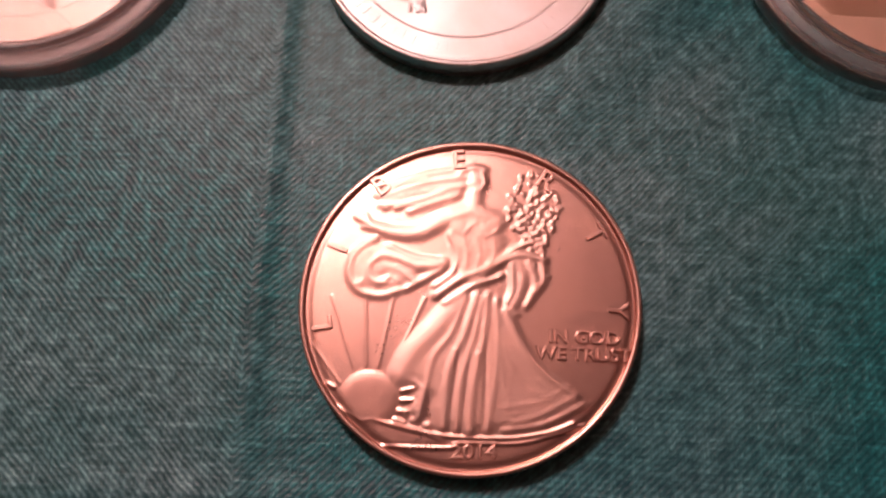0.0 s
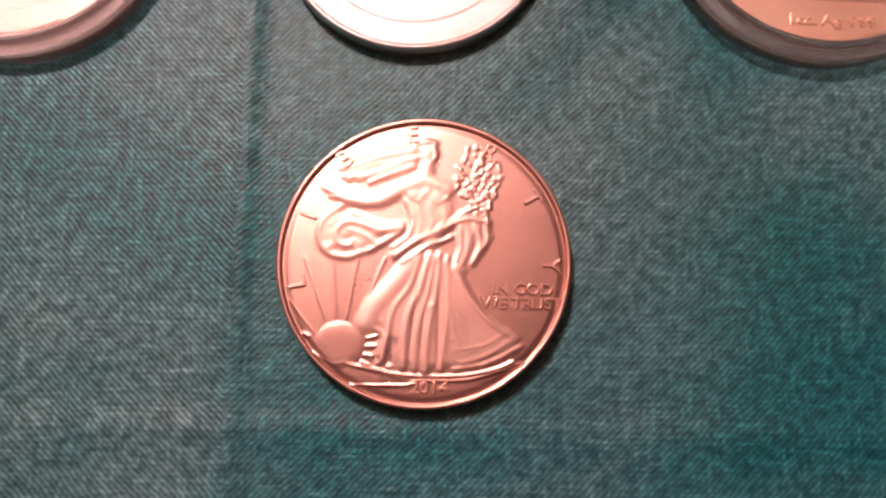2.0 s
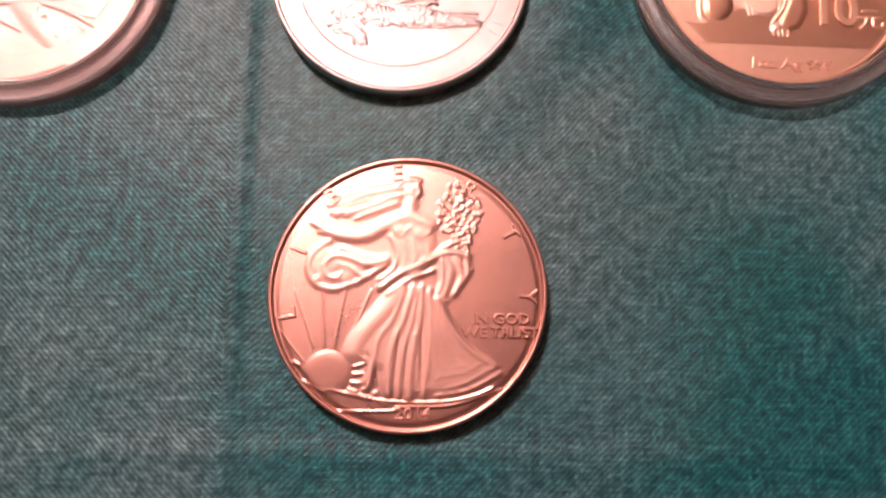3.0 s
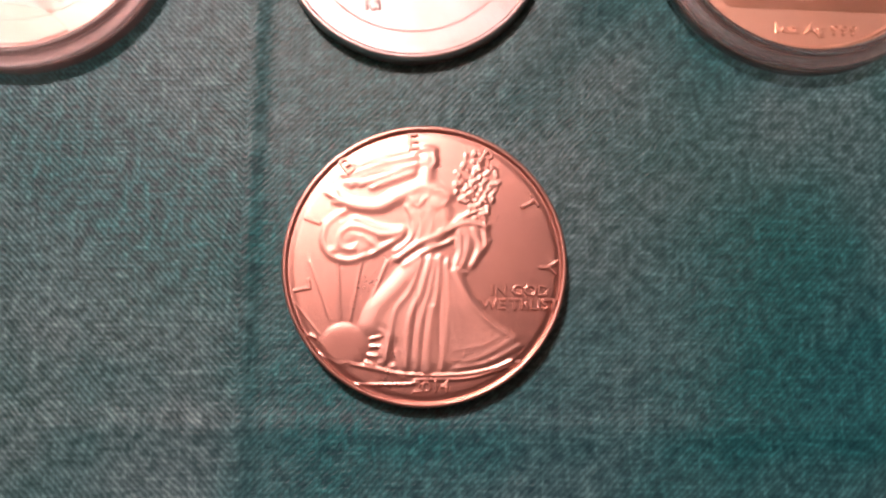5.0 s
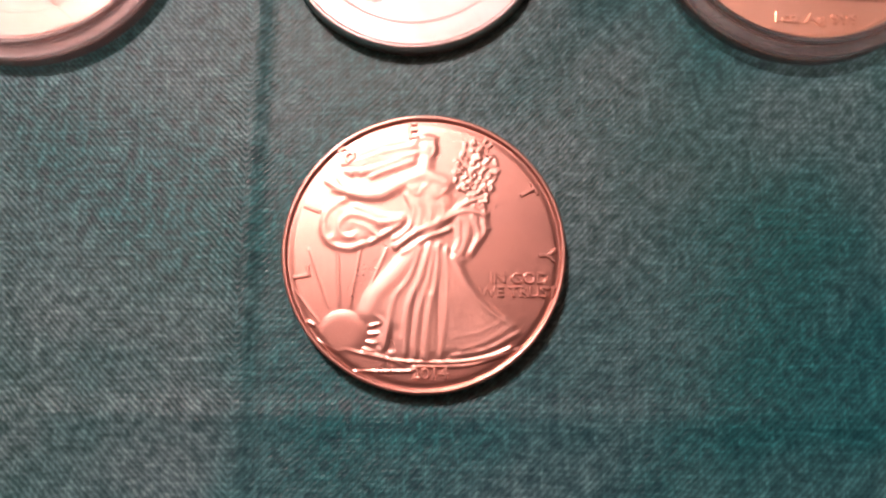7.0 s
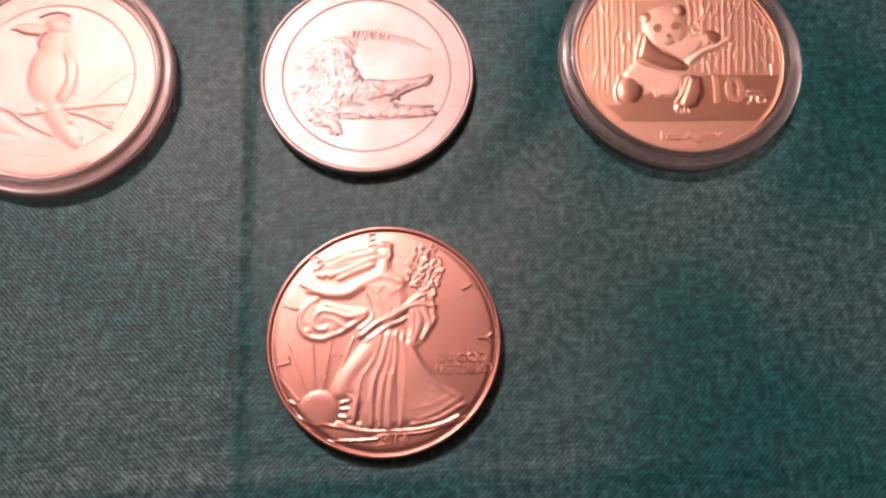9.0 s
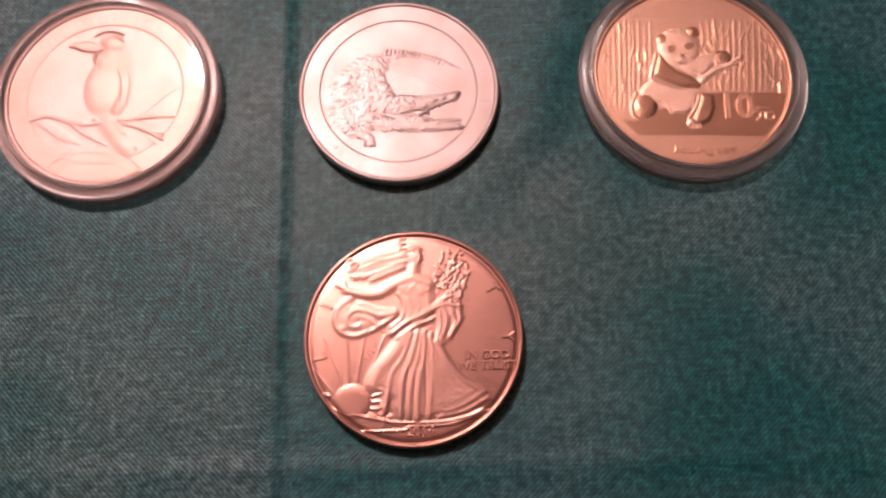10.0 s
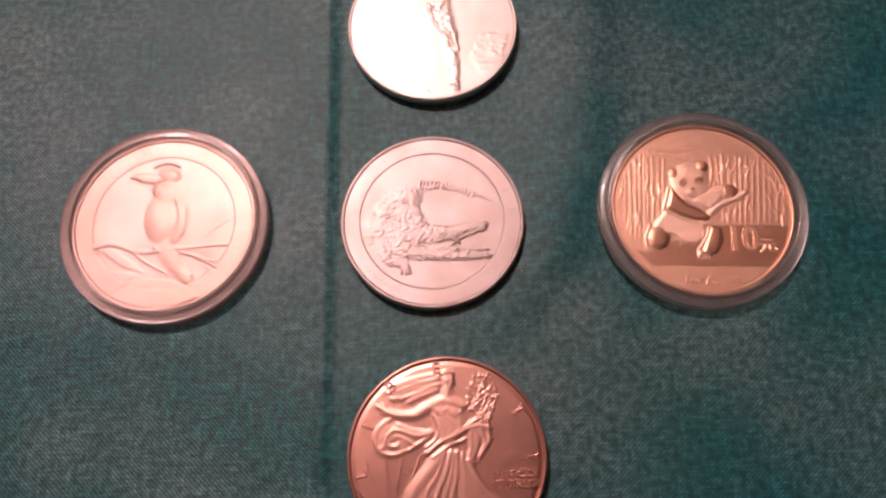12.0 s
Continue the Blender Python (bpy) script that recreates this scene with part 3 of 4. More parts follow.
    d.ridge("horizon_line", [(13.0, -0.2), (14.8, -0.2)], 0.13, 0.13, 0.10)
    d.ridge("raised_motif", [(-2.8, 7.9), (-2.4, 9.3)], 0.24, 0.14, 0.34)
    d.ridge("raised_motif", [(-1.9, 8.0), (-1.5, 9.2)], 0.24, 0.14, 0.33)
    d.ridge("raised_motif", [(-1.1, 7.9), (-0.7, 9.2)], 0.24, 0.14, 0.32)
    d.ridge("raised_motif", [(-0.3, 7.9), (0.1, 9.2)], 0.24, 0.14, 0.30)
    d.ridge("raised_motif", [(0.6, 7.8), (1.0, 9.0)], 0.24, 0.14, 0.29)
    d.ridge("raised_motif", [(1.4, 7.7), (1.8, 9.0)], 0.24, 0.14, 0.28)
    d.ridge("raised_motif", [(2.2, 7.6), (2.6, 8.8)], 0.24, 0.14, 0.27)
    d.ridge("raised_motif", [(3.1, 7.4), (3.5, 8.6)], 0.24, 0.14, 0.26)
    d.ridge("raised_motif", [(3.9, 7.2), (4.3, 8.4)], 0.24, 0.14, 0.24)
    d.ridge("raised_motif", [(4.7, 7.0), (5.2, 8.1)], 0.24, 0.14, 0.23)
    d.ridge("raised_motif", [(5.6, 6.8), (6.0, 7.9)], 0.24, 0.14, 0.22)
    d.ridge("raised_motif", [(6.4, 6.5), (6.8, 7.5)], 0.24, 0.14, 0.21)
    d.ridge("raised_motif", [(7.2, 6.2), (7.7, 7.2)], 0.24, 0.14, 0.20)
    d.ridge("raised_motif", [(8.1, 5.8), (8.5, 6.9)], 0.24, 0.14, 0.18)
    d.ridge("raised_motif", [(8.9, 5.4), (9.3, 6.4)], 0.24, 0.14, 0.17)
    d.ridge("raised_motif", [(-5.3, 0.3), (-4.5, 3.2)], 0.22, 0.16, 0.56)
    d.ridge("raised_motif", [(-4.8, 0.6), (-3.9, 2.6)], 0.22, 0.16, 0.56)
    d.ridge("raised_motif", [(-4.2, 0.9), (-3.3, 2.1)], 0.22, 0.16, 0.56)
    d.ridge("raised_motif", [(-3.6, 1.2), (-2.7, 1.5)], 0.22, 0.16, 0.56)
    d.ridge("raised_motif", [(-3.0, 1.5), (-2.1, 0.9)], 0.22, 0.16, 0.56)
    d.slab("raised_motif", [(-2.3, -1.2), (1.6, -1.0), (5.4, -1.8), (9.8, -1.5), (12.0, -0.9), (12.6, -2.0), (11.8, -3.0), (8.3, -3.3), (5.4, -4.4), (1.5, -5.2), (-1.9, -5.1)], 0.40, 0.80)
    d.slab("raised_motif", [(-2.8, -7.7), (-0.4, -5.7), (3.4, -5.5), (7.3, -6.9), (12.3, -7.6), (12.3, -8.9), (5.3, -9.0), (0.5, -8.8)], 0.34, 0.80)


def bird_design(d):
    d.ridge("branch", [(-15.1, 2.1), (-11.9, -1.0), (-8.5, -4.1)], 0.17, 0.17, 0.10)
    d.ridge("branch", [(6.8, -6.0), (11.0, -2.1), (15.0, 1.1)], 0.17, 0.17, 0.12)
    d.ridge("branch", [(-14.6, -5.6), (-11.5, -4.8), (-8.9, -5.4), (-4.9, -6.9), (0.1, -6.6), (4.6, -6.2), (9.6, -5.7), (14.2, -5.6)], 0.62, 0.28, 0.30)
    d.ridge("branch", [(-6.6, -6.3), (-3.5, -9.0), (1.2, -11.6)], 0.45, 0.22, 0.26)
    d.ridge("branch", [(4.1, -6.9), (8.1, -8.2), (12.5, -10.8)], 0.45, 0.22, 0.30)
    d.ridge("branch", [(8.1, -8.7), (12.6, -9.2)], 0.28, 0.17, 0.22)
    d.slab("leaf", [(-14.5, -5.8), (-10.6, -5.6), (-5.1, -9.6), (-2.7, -12.0), (-8.4, -10.4)], 0.14, 0.50)
    d.slab("leaf", [(-11.4, -11.2), (-8.3, -11.0), (-4.3, -11.9), (-8.0, -14.2)], 0.14, 0.50)
    d.slab("leaf", [(-14.5, -5.8), (-15.1, 1.5), (-8.5, -4.4)], 0.07, 0.50)
    d.slab("leaf", [(7.1, -6.3), (14.1, -5.7), (10.3, -8.1)], 0.10, 0.50)
    d.slab("leaf", [(8.2, -9.0), (13.4, -11.7), (11.2, -12.3)], 0.12, 0.50)
    d.dome("branch", -1.3, -6.1, 0.90, 0.67, 0.42, 0, 1)
    d.dome("branch", 1.2, -6.1, 0.90, 0.67, 0.42, 0, 1)
    d.dome("branch", 3.5, -6.2, 0.90, 0.67, 0.42, 0, 1)
    d.slab("denomination_panel", [(-10.7, -17.0), (-8.5, -14.8), (-4.8, -13.2), (-0.9, -12.9), (3.0, -13.4), (6.4, -14.8), (9.1, -17.2), (4.6, -19.6), (-0.5, -20.2), (-5.8, -19.4)], 0.22, 0.30)
    d.slab("denomination_panel", [(-9.0, -17.6), (-5.6, -15.7), (-0.7, -14.9), (4.3, -15.9), (7.2, -18.0), (3.5, -19.7), (-0.5, -20.1), (-4.7, -19.6)], 0.34, 0.30)
    d.ridge("raised_motif", [(1.3, -6.4), (3.4, -9.9), (6.1, -13.3)], 2.20, 1.30, 0.30)
    d.dome("raised_motif", -0.6, 1.5, 4.0, 6.3, 0.50, -6, 1.5)
    d.ridge("raised_motif", [(2.2, 7.4), (3.6, 3.5), (3.8, -0.7), (2.5, -4.1)], 2.10, 1.10, 0.38)
    d.ridge("raised_motif", [(2.0, 5.9), (3.3, 2.3), (3.5, -1.8), (2.5, -4.1)], 0.34, 0.26, 0.44)
    d.ridge("raised_motif", [(3.2, 6.5), (4.7, 2.3), (4.4, -1.6)], 0.34, 0.26, 0.42)
    d.ridge("raised_motif", [(0.4, 8.7), (0.6, 7.2)], 1.90, 2.30, 0.40)
    d.dome("raised_motif", 0.4, 11.5, 2.75, 2.15, 0.52, -12, 1.4)
    d.ridge("raised_motif", [(-3.2, 13.4), (-1.8, 14.1), (0.4, 14.3), (2.4, 13.5)], 0.28, 0.22, 0.48)
    d.ridge("raised_motif", [(-0.5, 12.1), (1.1, 12.4), (2.3, 11.9)], 0.34, 0.24, 0.60)
    d.dome("raised_motif", -0.4, 11.3, 0.42, 0.36, 0.66, 0)
    d.slab("raised_motif", [(-8.8, 11.0), (-7.2, 12.1), (-4.6, 12.3), (-1.7, 11.4), (-0.8, 9.8), (-2.6, 9.0), (-5.9, 9.5)], 0.42, 0.70)
    d.ridge("raised_motif", [(-8.3, 10.9), (-5.2, 10.7), (-1.6, 10.3)], 0.20, 0.18, 0.50)
    d.ridge("raised_motif", [(-2.6, 9.2), (-3.0, 8.1), (-2.6, 6.9)], 0.36, 0.30, 0.34)
    d.dome("raised_motif", 2.9, -8.1, 0.56, 0.43, 0.31, 1)
    d.dome("raised_motif", 6.1, -12.5, 0.42, 0.44, 0.38, 70)
    d.dome("raised_motif", 4.3, -9.2, 0.57, 0.47, 0.37, 1)
    d.dome("raised_motif", 4.0, -11.4, 0.56, 0.36, 0.30, 34)
    d.dome("raised_motif", 4.5, -10.4, 0.60, 0.48, 0.36, 73)
    d.dome("raised_motif", 4.9, -10.2, 0.38, 0.33, 0.33, 86)
    d.dome("raised_motif", 4.1, -9.2, 0.53, 0.38, 0.35, 74)
    d.dome("raised_motif", 2.9, -9.1, 0.67, 0.31, 0.34, 77)
    d.dome("raised_motif", 4.3, -11.5, 0.69, 0.48, 0.38, 83)
    d.dome("raised_motif", 3.6, -8.3, 0.45, 0.31, 0.42, 61)
    d.dome("raised_motif", 2.9, -7.3, 0.40, 0.36, 0.41, 15)
    d.dome("raised_motif", 2.1, -6.4, 0.60, 0.37, 0.42, 35)
    d.dome("raised_motif", 5.2, -9.7, 0.38, 0.42, 0.30, 25)
    d.dome("raised_motif", 6.0, -12.4, 0.59, 0.50, 0.35, 46)
    d.dome("raised_motif", 7.0, -12.5, 0.51, 0.40, 0.39, 76)
    d.dome("raised_motif", 4.2, -11.8, 0.63, 0.35, 0.39, 30)
    d.dome("raised_motif", 6.1, -12.2, 0.46, 0.37, 0.41, 74)
    d.dome("raised_motif", 2.9, -9.0, 0.40, 0.43, 0.35, 45)
    d.dome("raised_motif", 4.7, -11.3, 0.61, 0.30, 0.31, 86)
    d.dome("raised_motif", 1.4, -7.2, 0.45, 0.42, 0.32, 23)
    d.dome("raised_motif", 2.8, -9.0, 0.46, 0.38, 0.41, 3)
    d.dome("raised_motif", 6.7, -12.2, 0.53, 0.43, 0.34, 41)
    d.dome("raised_motif", 2.4, -8.3, 0.39, 0.36, 0.35, 28)
    d.dome("raised_motif", 4.6, -9.1, 0.47, 0.43, 0.42, 57)
    d.dome("raised_motif", 3.6, -7.8, 0.69, 0.36, 0.42, 73)
    d.dome("raised_motif", 2.0, -8.5, 0.57, 0.46, 0.35, 16)
    d.dome("raised_motif", 0.3, 6.3, 3.2, 3.4, 0.47, 0, 1.4)


def bear_design(d):
    d.ridge("bamboo_stem 0", [(-16.1, 11.2), (-16.7, 2.2), (-17.4, -6.4)], 0.25, 0.16, 0.04)
    d.dome("bamboo_stem 0", -17.4, -6.4, 0.45, 0.25, 0.09, 0, 1)
    d.ridge("bamboo_stem 1", [(-15.1, 11.1), (-15.5, 2.3), (-16.1, -6.2)], 0.23, 0.28, 0.07)
    d.dome("bamboo_stem 1", -16.3, -6.2, 0.45, 0.25, 0.09, 0, 1)
    d.ridge("bamboo_stem 2", [(-13.7, 12.3), (-14.4, 2.9), (-15.1, -6.2)], 0.24, 0.27, 0.08)
    d.dome("bamboo_stem 2", -15.2, -6.2, 0.45, 0.25, 0.09, 0, 1)
    d.ridge("bamboo_stem 3", [(-12.5, 13.6), (-13.3, 3.2), (-14.2, -6.7)], 0.16, 0.29, 0.07)
    d.dome("bamboo_stem 3", -14.2, -6.7, 0.45, 0.25, 0.09, 0, 1)
    d.ridge("bamboo_stem 4", [(-11.6, 12.5), (-12.4, 2.7), (-13.2, -6.8)], 0.22, 0.28, 0.07)
    d.dome("bamboo_stem 4", -13.3, -6.8, 0.45, 0.25, 0.09, 0, 1)
    d.ridge("bamboo_stem 5", [(-11.0, 12.2), (-11.6, 2.5), (-12.6, -6.9)], 0.19, 0.30, 0.07)
    d.dome("bamboo_stem 5", -12.4, -6.9, 0.45, 0.25, 0.09, 0, 1)
    d.ridge("bamboo_stem 6", [(-9.8, 12.6), (-10.5, 2.9), (-11.4, -6.5)], 0.21, 0.24, 0.08)
    d.dome("bamboo_stem 6", -11.4, -6.5, 0.45, 0.25, 0.09, 0, 1)
    d.ridge("bamboo_stem 7", [(-8.4, 12.1), (-9.3, 2.5), (-10.1, -6.8)], 0.31, 0.26, 0.05)
    d.dome("bamboo_stem 7", -10.2, -6.8, 0.45, 0.25, 0.09, 0, 1)
    d.ridge("bamboo_stem 8", [(-7.3, 12.1), (-8.3, 2.4), (-9.2, -7.1)], 0.26, 0.19, 0.09)
    d.dome("bamboo_stem 8", -9.2, -7.1, 0.45, 0.25, 0.09, 0, 1)
    d.ridge("bamboo_stem 9", [(3.1, 12.1), (3.2, 9.7), (3.0, 7.2)], 0.31, 0.17, 0.09)
    d.dome("bamboo_stem 9", 2.9, 7.2, 0.46, 0.25, 0.09, 0, 1)
    d.ridge("bamboo_stem 10", [(4.5, 12.3), (4.5, 9.7), (4.3, 7.2)], 0.29, 0.16, 0.08)
    d.dome("bamboo_stem 10", 4.2, 7.2, 0.46, 0.25, 0.09, 0, 1)
    d.ridge("bamboo_stem 11", [(5.9, 12.8), (5.1, 4.5), (4.3, -3.5)], 0.30, 0.23, 0.10)
    d.dome("bamboo_stem 11", 4.2, -3.5, 0.45, 0.25, 0.09, 0, 1)
    d.ridge("bamboo_stem 12", [(7.5, 12.3), (6.7, 4.5), (5.6, -3.0)], 0.18, 0.22, 0.08)
    d.dome("bamboo_stem 12", 5.7, -3.0, 0.45, 0.25, 0.09, 0, 1)
    d.ridge("bamboo_stem 13", [(9.1, 12.5), (8.1, 4.6), (7.1, -3.1)], 0.30, 0.29, 0.06)
    d.dome("bamboo_stem 13", 7.1, -3.1, 0.45, 0.25, 0.09, 0, 1)
    d.ridge("bamboo_stem 14", [(10.0, 12.0), (9.1, 4.1), (8.2, -3.5)], 0.24, 0.25, 0.10)
    d.dome("bamboo_stem 14", 8.2, -3.5, 0.45, 0.25, 0.09, 0, 1)
    d.ridge("bamboo_stem 15", [(11.3, 11.9), (10.4, 4.1), (9.3, -3.5)], 0.20, 0.30, 0.07)
    d.dome("bamboo_stem 15", 9.4, -3.5, 0.45, 0.25, 0.09, 0, 1)
    d.ridge("bamboo_stem 16", [(12.6, 11.8), (11.8, 4.2), (10.8, -3.2)], 0.16, 0.25, 0.08)
    d.dome("bamboo_stem 16", 10.8, -3.2, 0.45, 0.25, 0.09, 0, 1)
    d.ridge("bamboo_stem 17", [(14.1, 12.4), (13.2, 4.2), (12.2, -3.7)], 0.21, 0.26, 0.08)
    d.dome("bamboo_stem 17", 12.1, -3.7, 0.45, 0.25, 0.09, 0, 1)
    d.ridge("bamboo_stem 18", [(15.5, 12.4), (14.5, 4.4), (13.6, -3.3)], 0.19, 0.22, 0.08)
    d.dome("bamboo_stem 18", 13.4, -3.3, 0.45, 0.25, 0.09, 0, 1)
    d.ridge("bamboo_stem 19", [(16.5, 10.9), (15.7, 3.5), (14.7, -3.6)], 0.24, 0.20, 0.06)
    d.dome("bamboo_stem 19", 14.7, -3.6, 0.45, 0.25, 0.09, 0, 1)
    d.ridge("bamboo_stem 20", [(17.7, 8.9), (17.0, 2.7), (16.2, -3.4)], 0.20, 0.19, 0.09)
    d.dome("bamboo_stem 20", 16.1, -3.4, 0.45, 0.25, 0.09, 0, 1)
    d.ridge("bamboo_stem 21", [(19.0, 8.3), (18.4, 2.3), (17.6, -3.6)], 0.17, 0.20, 0.06)
    d.dome("bamboo_stem 21", 17.5, -3.6, 0.45, 0.25, 0.09, 0, 1)
    d.ridge("bamboo_leaf 0", [(3.2, 5.7), (3.6, 5.0), (3.8, 4.3)], 0.20, 0.08, 0.21)
    d.ridge("bamboo_leaf 1", [(15.2, 7.6), (15.6, 7.1), (15.7, 6.5)], 0.30, 0.08, 0.16)
    d.ridge("bamboo_leaf 2", [(-8.5, -2.0), (-8.8, -3.2), (-9.1, -4.3)], 0.16, 0.08, 0.21)
    d.ridge("bamboo_leaf 3", [(-10.6, 5.5), (-10.7, 4.3), (-10.8, 3.1)], 0.22, 0.08, 0.21)
    d.ridge("bamboo_leaf 4", [(6.9, 5.8), (6.6, 4.5), (6.4, 3.3)], 0.18, 0.08, 0.12)
    d.ridge("bamboo_leaf 5", [(18.1, 5.1), (18.5, 3.8), (18.8, 2.6)], 0.18, 0.08, 0.22)
    d.ridge("bamboo_leaf 6", [(17.4, -2.5), (17.3, -3.7), (17.2, -4.9)], 0.28, 0.07, 0.24)
    d.ridge("bamboo_leaf 7", [(7.0, 10.2), (6.6, 9.7), (6.3, 9.2)], 0.28, 0.08, 0.19)
    d.ridge("bamboo_leaf 8", [(1.2, -0.9), (1.6, -1.9), (1.9, -2.9)], 0.15, 0.08, 0.22)
    d.ridge("bamboo_leaf 9", [(-8.7, 4.0), (-9.1, 3.5), (-9.4, 3.0)], 0.23, 0.08, 0.13)
    d.ridge("bamboo_leaf 10", [(-11.3, 6.9), (-11.7, 5.7), (-12.1, 4.5)], 0.23, 0.08, 0.23)
    d.ridge("bamboo_leaf 11", [(10.5, 8.6), (9.8, 7.4), (9.3, 6.1)], 0.17, 0.08, 0.15)
    d.ridge("bamboo_leaf 12", [(5.2, -1.4), (5.4, -2.6), (5.5, -3.8)], 0.15, 0.07, 0.21)
    d.ridge("bamboo_leaf 13", [(13.3, 11.0), (12.9, 10.3), (12.6, 9.6)], 0.23, 0.08, 0.18)
    d.ridge("bamboo_leaf 14", [(16.4, 6.8), (16.6, 5.6), (16.7, 4.4)], 0.27, 0.08, 0.13)
    d.ridge("bamboo_leaf 15", [(-14.1, 11.8), (-13.6, 10.5), (-13.3, 9.2)], 0.17, 0.08, 0.19)
    d.ridge("bamboo_leaf 16", [(8.6, 9.6), (7.9, 8.8), (7.4, 8.0)], 0.21, 0.08, 0.16)
    d.ridge("bamboo_leaf 17", [(5.7, 9.2), (5.4, 8.6), (5.1, 8.0)], 0.24, 0.08, 0.22)
    d.ridge("bamboo_leaf 18", [(10.6, 0.2), (10.6, -0.4), (10.6, -0.9)], 0.22, 0.07, 0.21)
    d.ridge("bamboo_leaf 19", [(10.9, 2.4), (10.1, 1.3), (9.6, 0.1)], 0.16, 0.08, 0.21)
    d.ridge("bamboo_leaf 20", [(8.1, 5.7), (8.2, 4.8), (8.3, 3.9)], 0.19, 0.08, 0.20)
    d.ridge("bamboo_leaf 21", [(-14.0, -0.8), (-14.5, -1.4), (-14.8, -2.0)], 0.16, 0.08, 0.17)
    d.ridge("bamboo_leaf 22", [(5.8, 10.3), (5.9, 9.0), (5.9, 7.7)], 0.26, 0.08, 0.24)
    d.ridge("bamboo_leaf 23", [(18.2, -0.1), (18.2, -1.2), (18.2, -2.3)], 0.23, 0.07, 0.13)
    d.ridge("bamboo_leaf 24", [(-17.2, 4.9), (-17.6, 4.1), (-17.9, 3.3)], 0.23, 0.08, 0.20)
    d.ridge("bamboo_leaf 25", [(11.8, 9.2), (11.0, 8.0), (10.4, 6.8)], 0.17, 0.08, 0.24)
    d.ridge("bamboo_leaf 26", [(15.7, -0.6), (16.2, -1.6), (16.4, -2.6)], 0.27, 0.07, 0.13)
    d.ridge("bamboo_leaf 27", [(17.9, 3.7), (17.4, 2.8), (17.1, 1.8)], 0.17, 0.08, 0.20)
    d.ridge("bamboo_leaf 28", [(7.7, -0.8), (7.2, -1.3), (6.8, -1.9)], 0.30, 0.07, 0.21)
    d.ridge("bamboo_leaf 29", [(14.9, 2.6), (15.2, 1.7), (15.3, 0.9)], 0.21, 0.08, 0.18)
    d.ridge("bamboo_leaf 30", [(9.4, 3.7), (10.0, 2.8), (10.3, 2.0)], 0.19, 0.08, 0.25)
    d.ridge("bamboo_leaf 31", [(-9.0, 5.6), (-9.0, 4.6), (-9.0, 3.6)], 0.29, 0.08, 0.22)
    d.ridge("bamboo_leaf 32", [(-9.8, 1.7), (-9.3, 1.1), (-9.0, 0.4)], 0.17, 0.08, 0.22)
    d.ridge("bamboo_leaf 33", [(17.4, -2.4), (17.4, -3.5), (17.3, -4.7)], 0.17, 0.07, 0.23)
    d.ridge("bamboo_leaf 34", [(-10.1, 2.7), (-10.4, 2.0), (-10.6, 1.3)], 0.26, 0.08, 0.25)
    d.ridge("bamboo_leaf 35", [(6.4, 2.1), (6.8, 1.1), (6.9, 0.1)], 0.24, 0.08, 0.26)
    d.ridge("bamboo_leaf 36", [(3.0, 7.6), (2.6, 6.5), (2.2, 5.3)], 0.18, 0.08, 0.20)
    d.ridge("bamboo_leaf 37", [(4.2, 7.3), (4.5, 6.7), (4.7, 6.0)], 0.30, 0.08, 0.19)
    d.ridge("bamboo_leaf 38", [(2.3, 5.3), (2.7, 4.1), (2.8, 2.9)], 0.24, 0.08, 0.19)
    d.ridge("bamboo_leaf 39", [(-14.1, -1.7), (-14.3, -2.8), (-14.5, -3.8)], 0.30, 0.08, 0.19)
    d.ridge("bamboo_leaf 40", [(2.8, -0.9), (2.9, -2.0), (2.9, -3.2)], 0.16, 0.08, 0.15)
    d.ridge("bamboo_leaf 41", [(5.2, 8.5), (4.7, 7.8), (4.3, 7.1)], 0.18, 0.08, 0.22)
    d.ridge("bamboo_leaf 42", [(-16.2, -2.3), (-16.6, -3.5), (-16.9, -4.6)], 0.20, 0.08, 0.18)
    d.ridge("bamboo_leaf 43", [(-12.6, 10.8), (-13.0, 9.6), (-13.3, 8.3)], 0.16, 0.08, 0.18)
    d.ridge("bamboo_leaf 44", [(10.1, 11.8), (9.8, 10.9), (9.5, 10.1)], 0.23, 0.08, 0.15)
    d.ridge("bamboo_leaf 45", [(17.0, 5.8), (17.0, 5.2), (16.9, 4.6)], 0.19, 0.08, 0.21)
    d.slab("border_line", [(-11.7, 13.9), (13.0, 12.8), (12.9, 12.6), (-11.7, 13.6)], 0.12, 0.10)
    d.slab("ground_panel", [(-15.5, -9.5), (-13.0, -10.1), (-8.8, -8.1), (4.6, -4.2), (18.4, -4.7), (16.8, -9.1), (12.9, -14.0), (-12.3, -13.1)], 0.08, 0.20)
    d.slab("raised_motif", [(-3.4, 2.0), (1.4, 4.5), (5.6, 5.5), (6.2, 3.4), (3.8, 0.4), (1.9, -0.9), (-0.6, 0.2)], 0.36, 1.20)
    d.slab("raised_motif", [(-8.3, -0.1), (-11.0, -2.7), (-12.6, -5.8), (-10.3, -6.6), (-7.5, -6.7), (-4.5, -8.5), (-1.6, -9.0), (-0.3, -5.8), (2.1, -3.4), (-2.7, -2.5)], 0.40, 1.30)
    d.slab("raised_motif", [(-6.6, -6.8), (-3.0, -5.1), (0.4, -4.0), (-0.6, -7.7), (-2.1, -9.0), (-4.4, -8.6)], 0.47, 0.80)
    d.ridge("raised_motif", [(-6.9, 4.9), (-7.7, 2.4), (-8.5, -0.2)], 0.30, 0.30, 0.36)
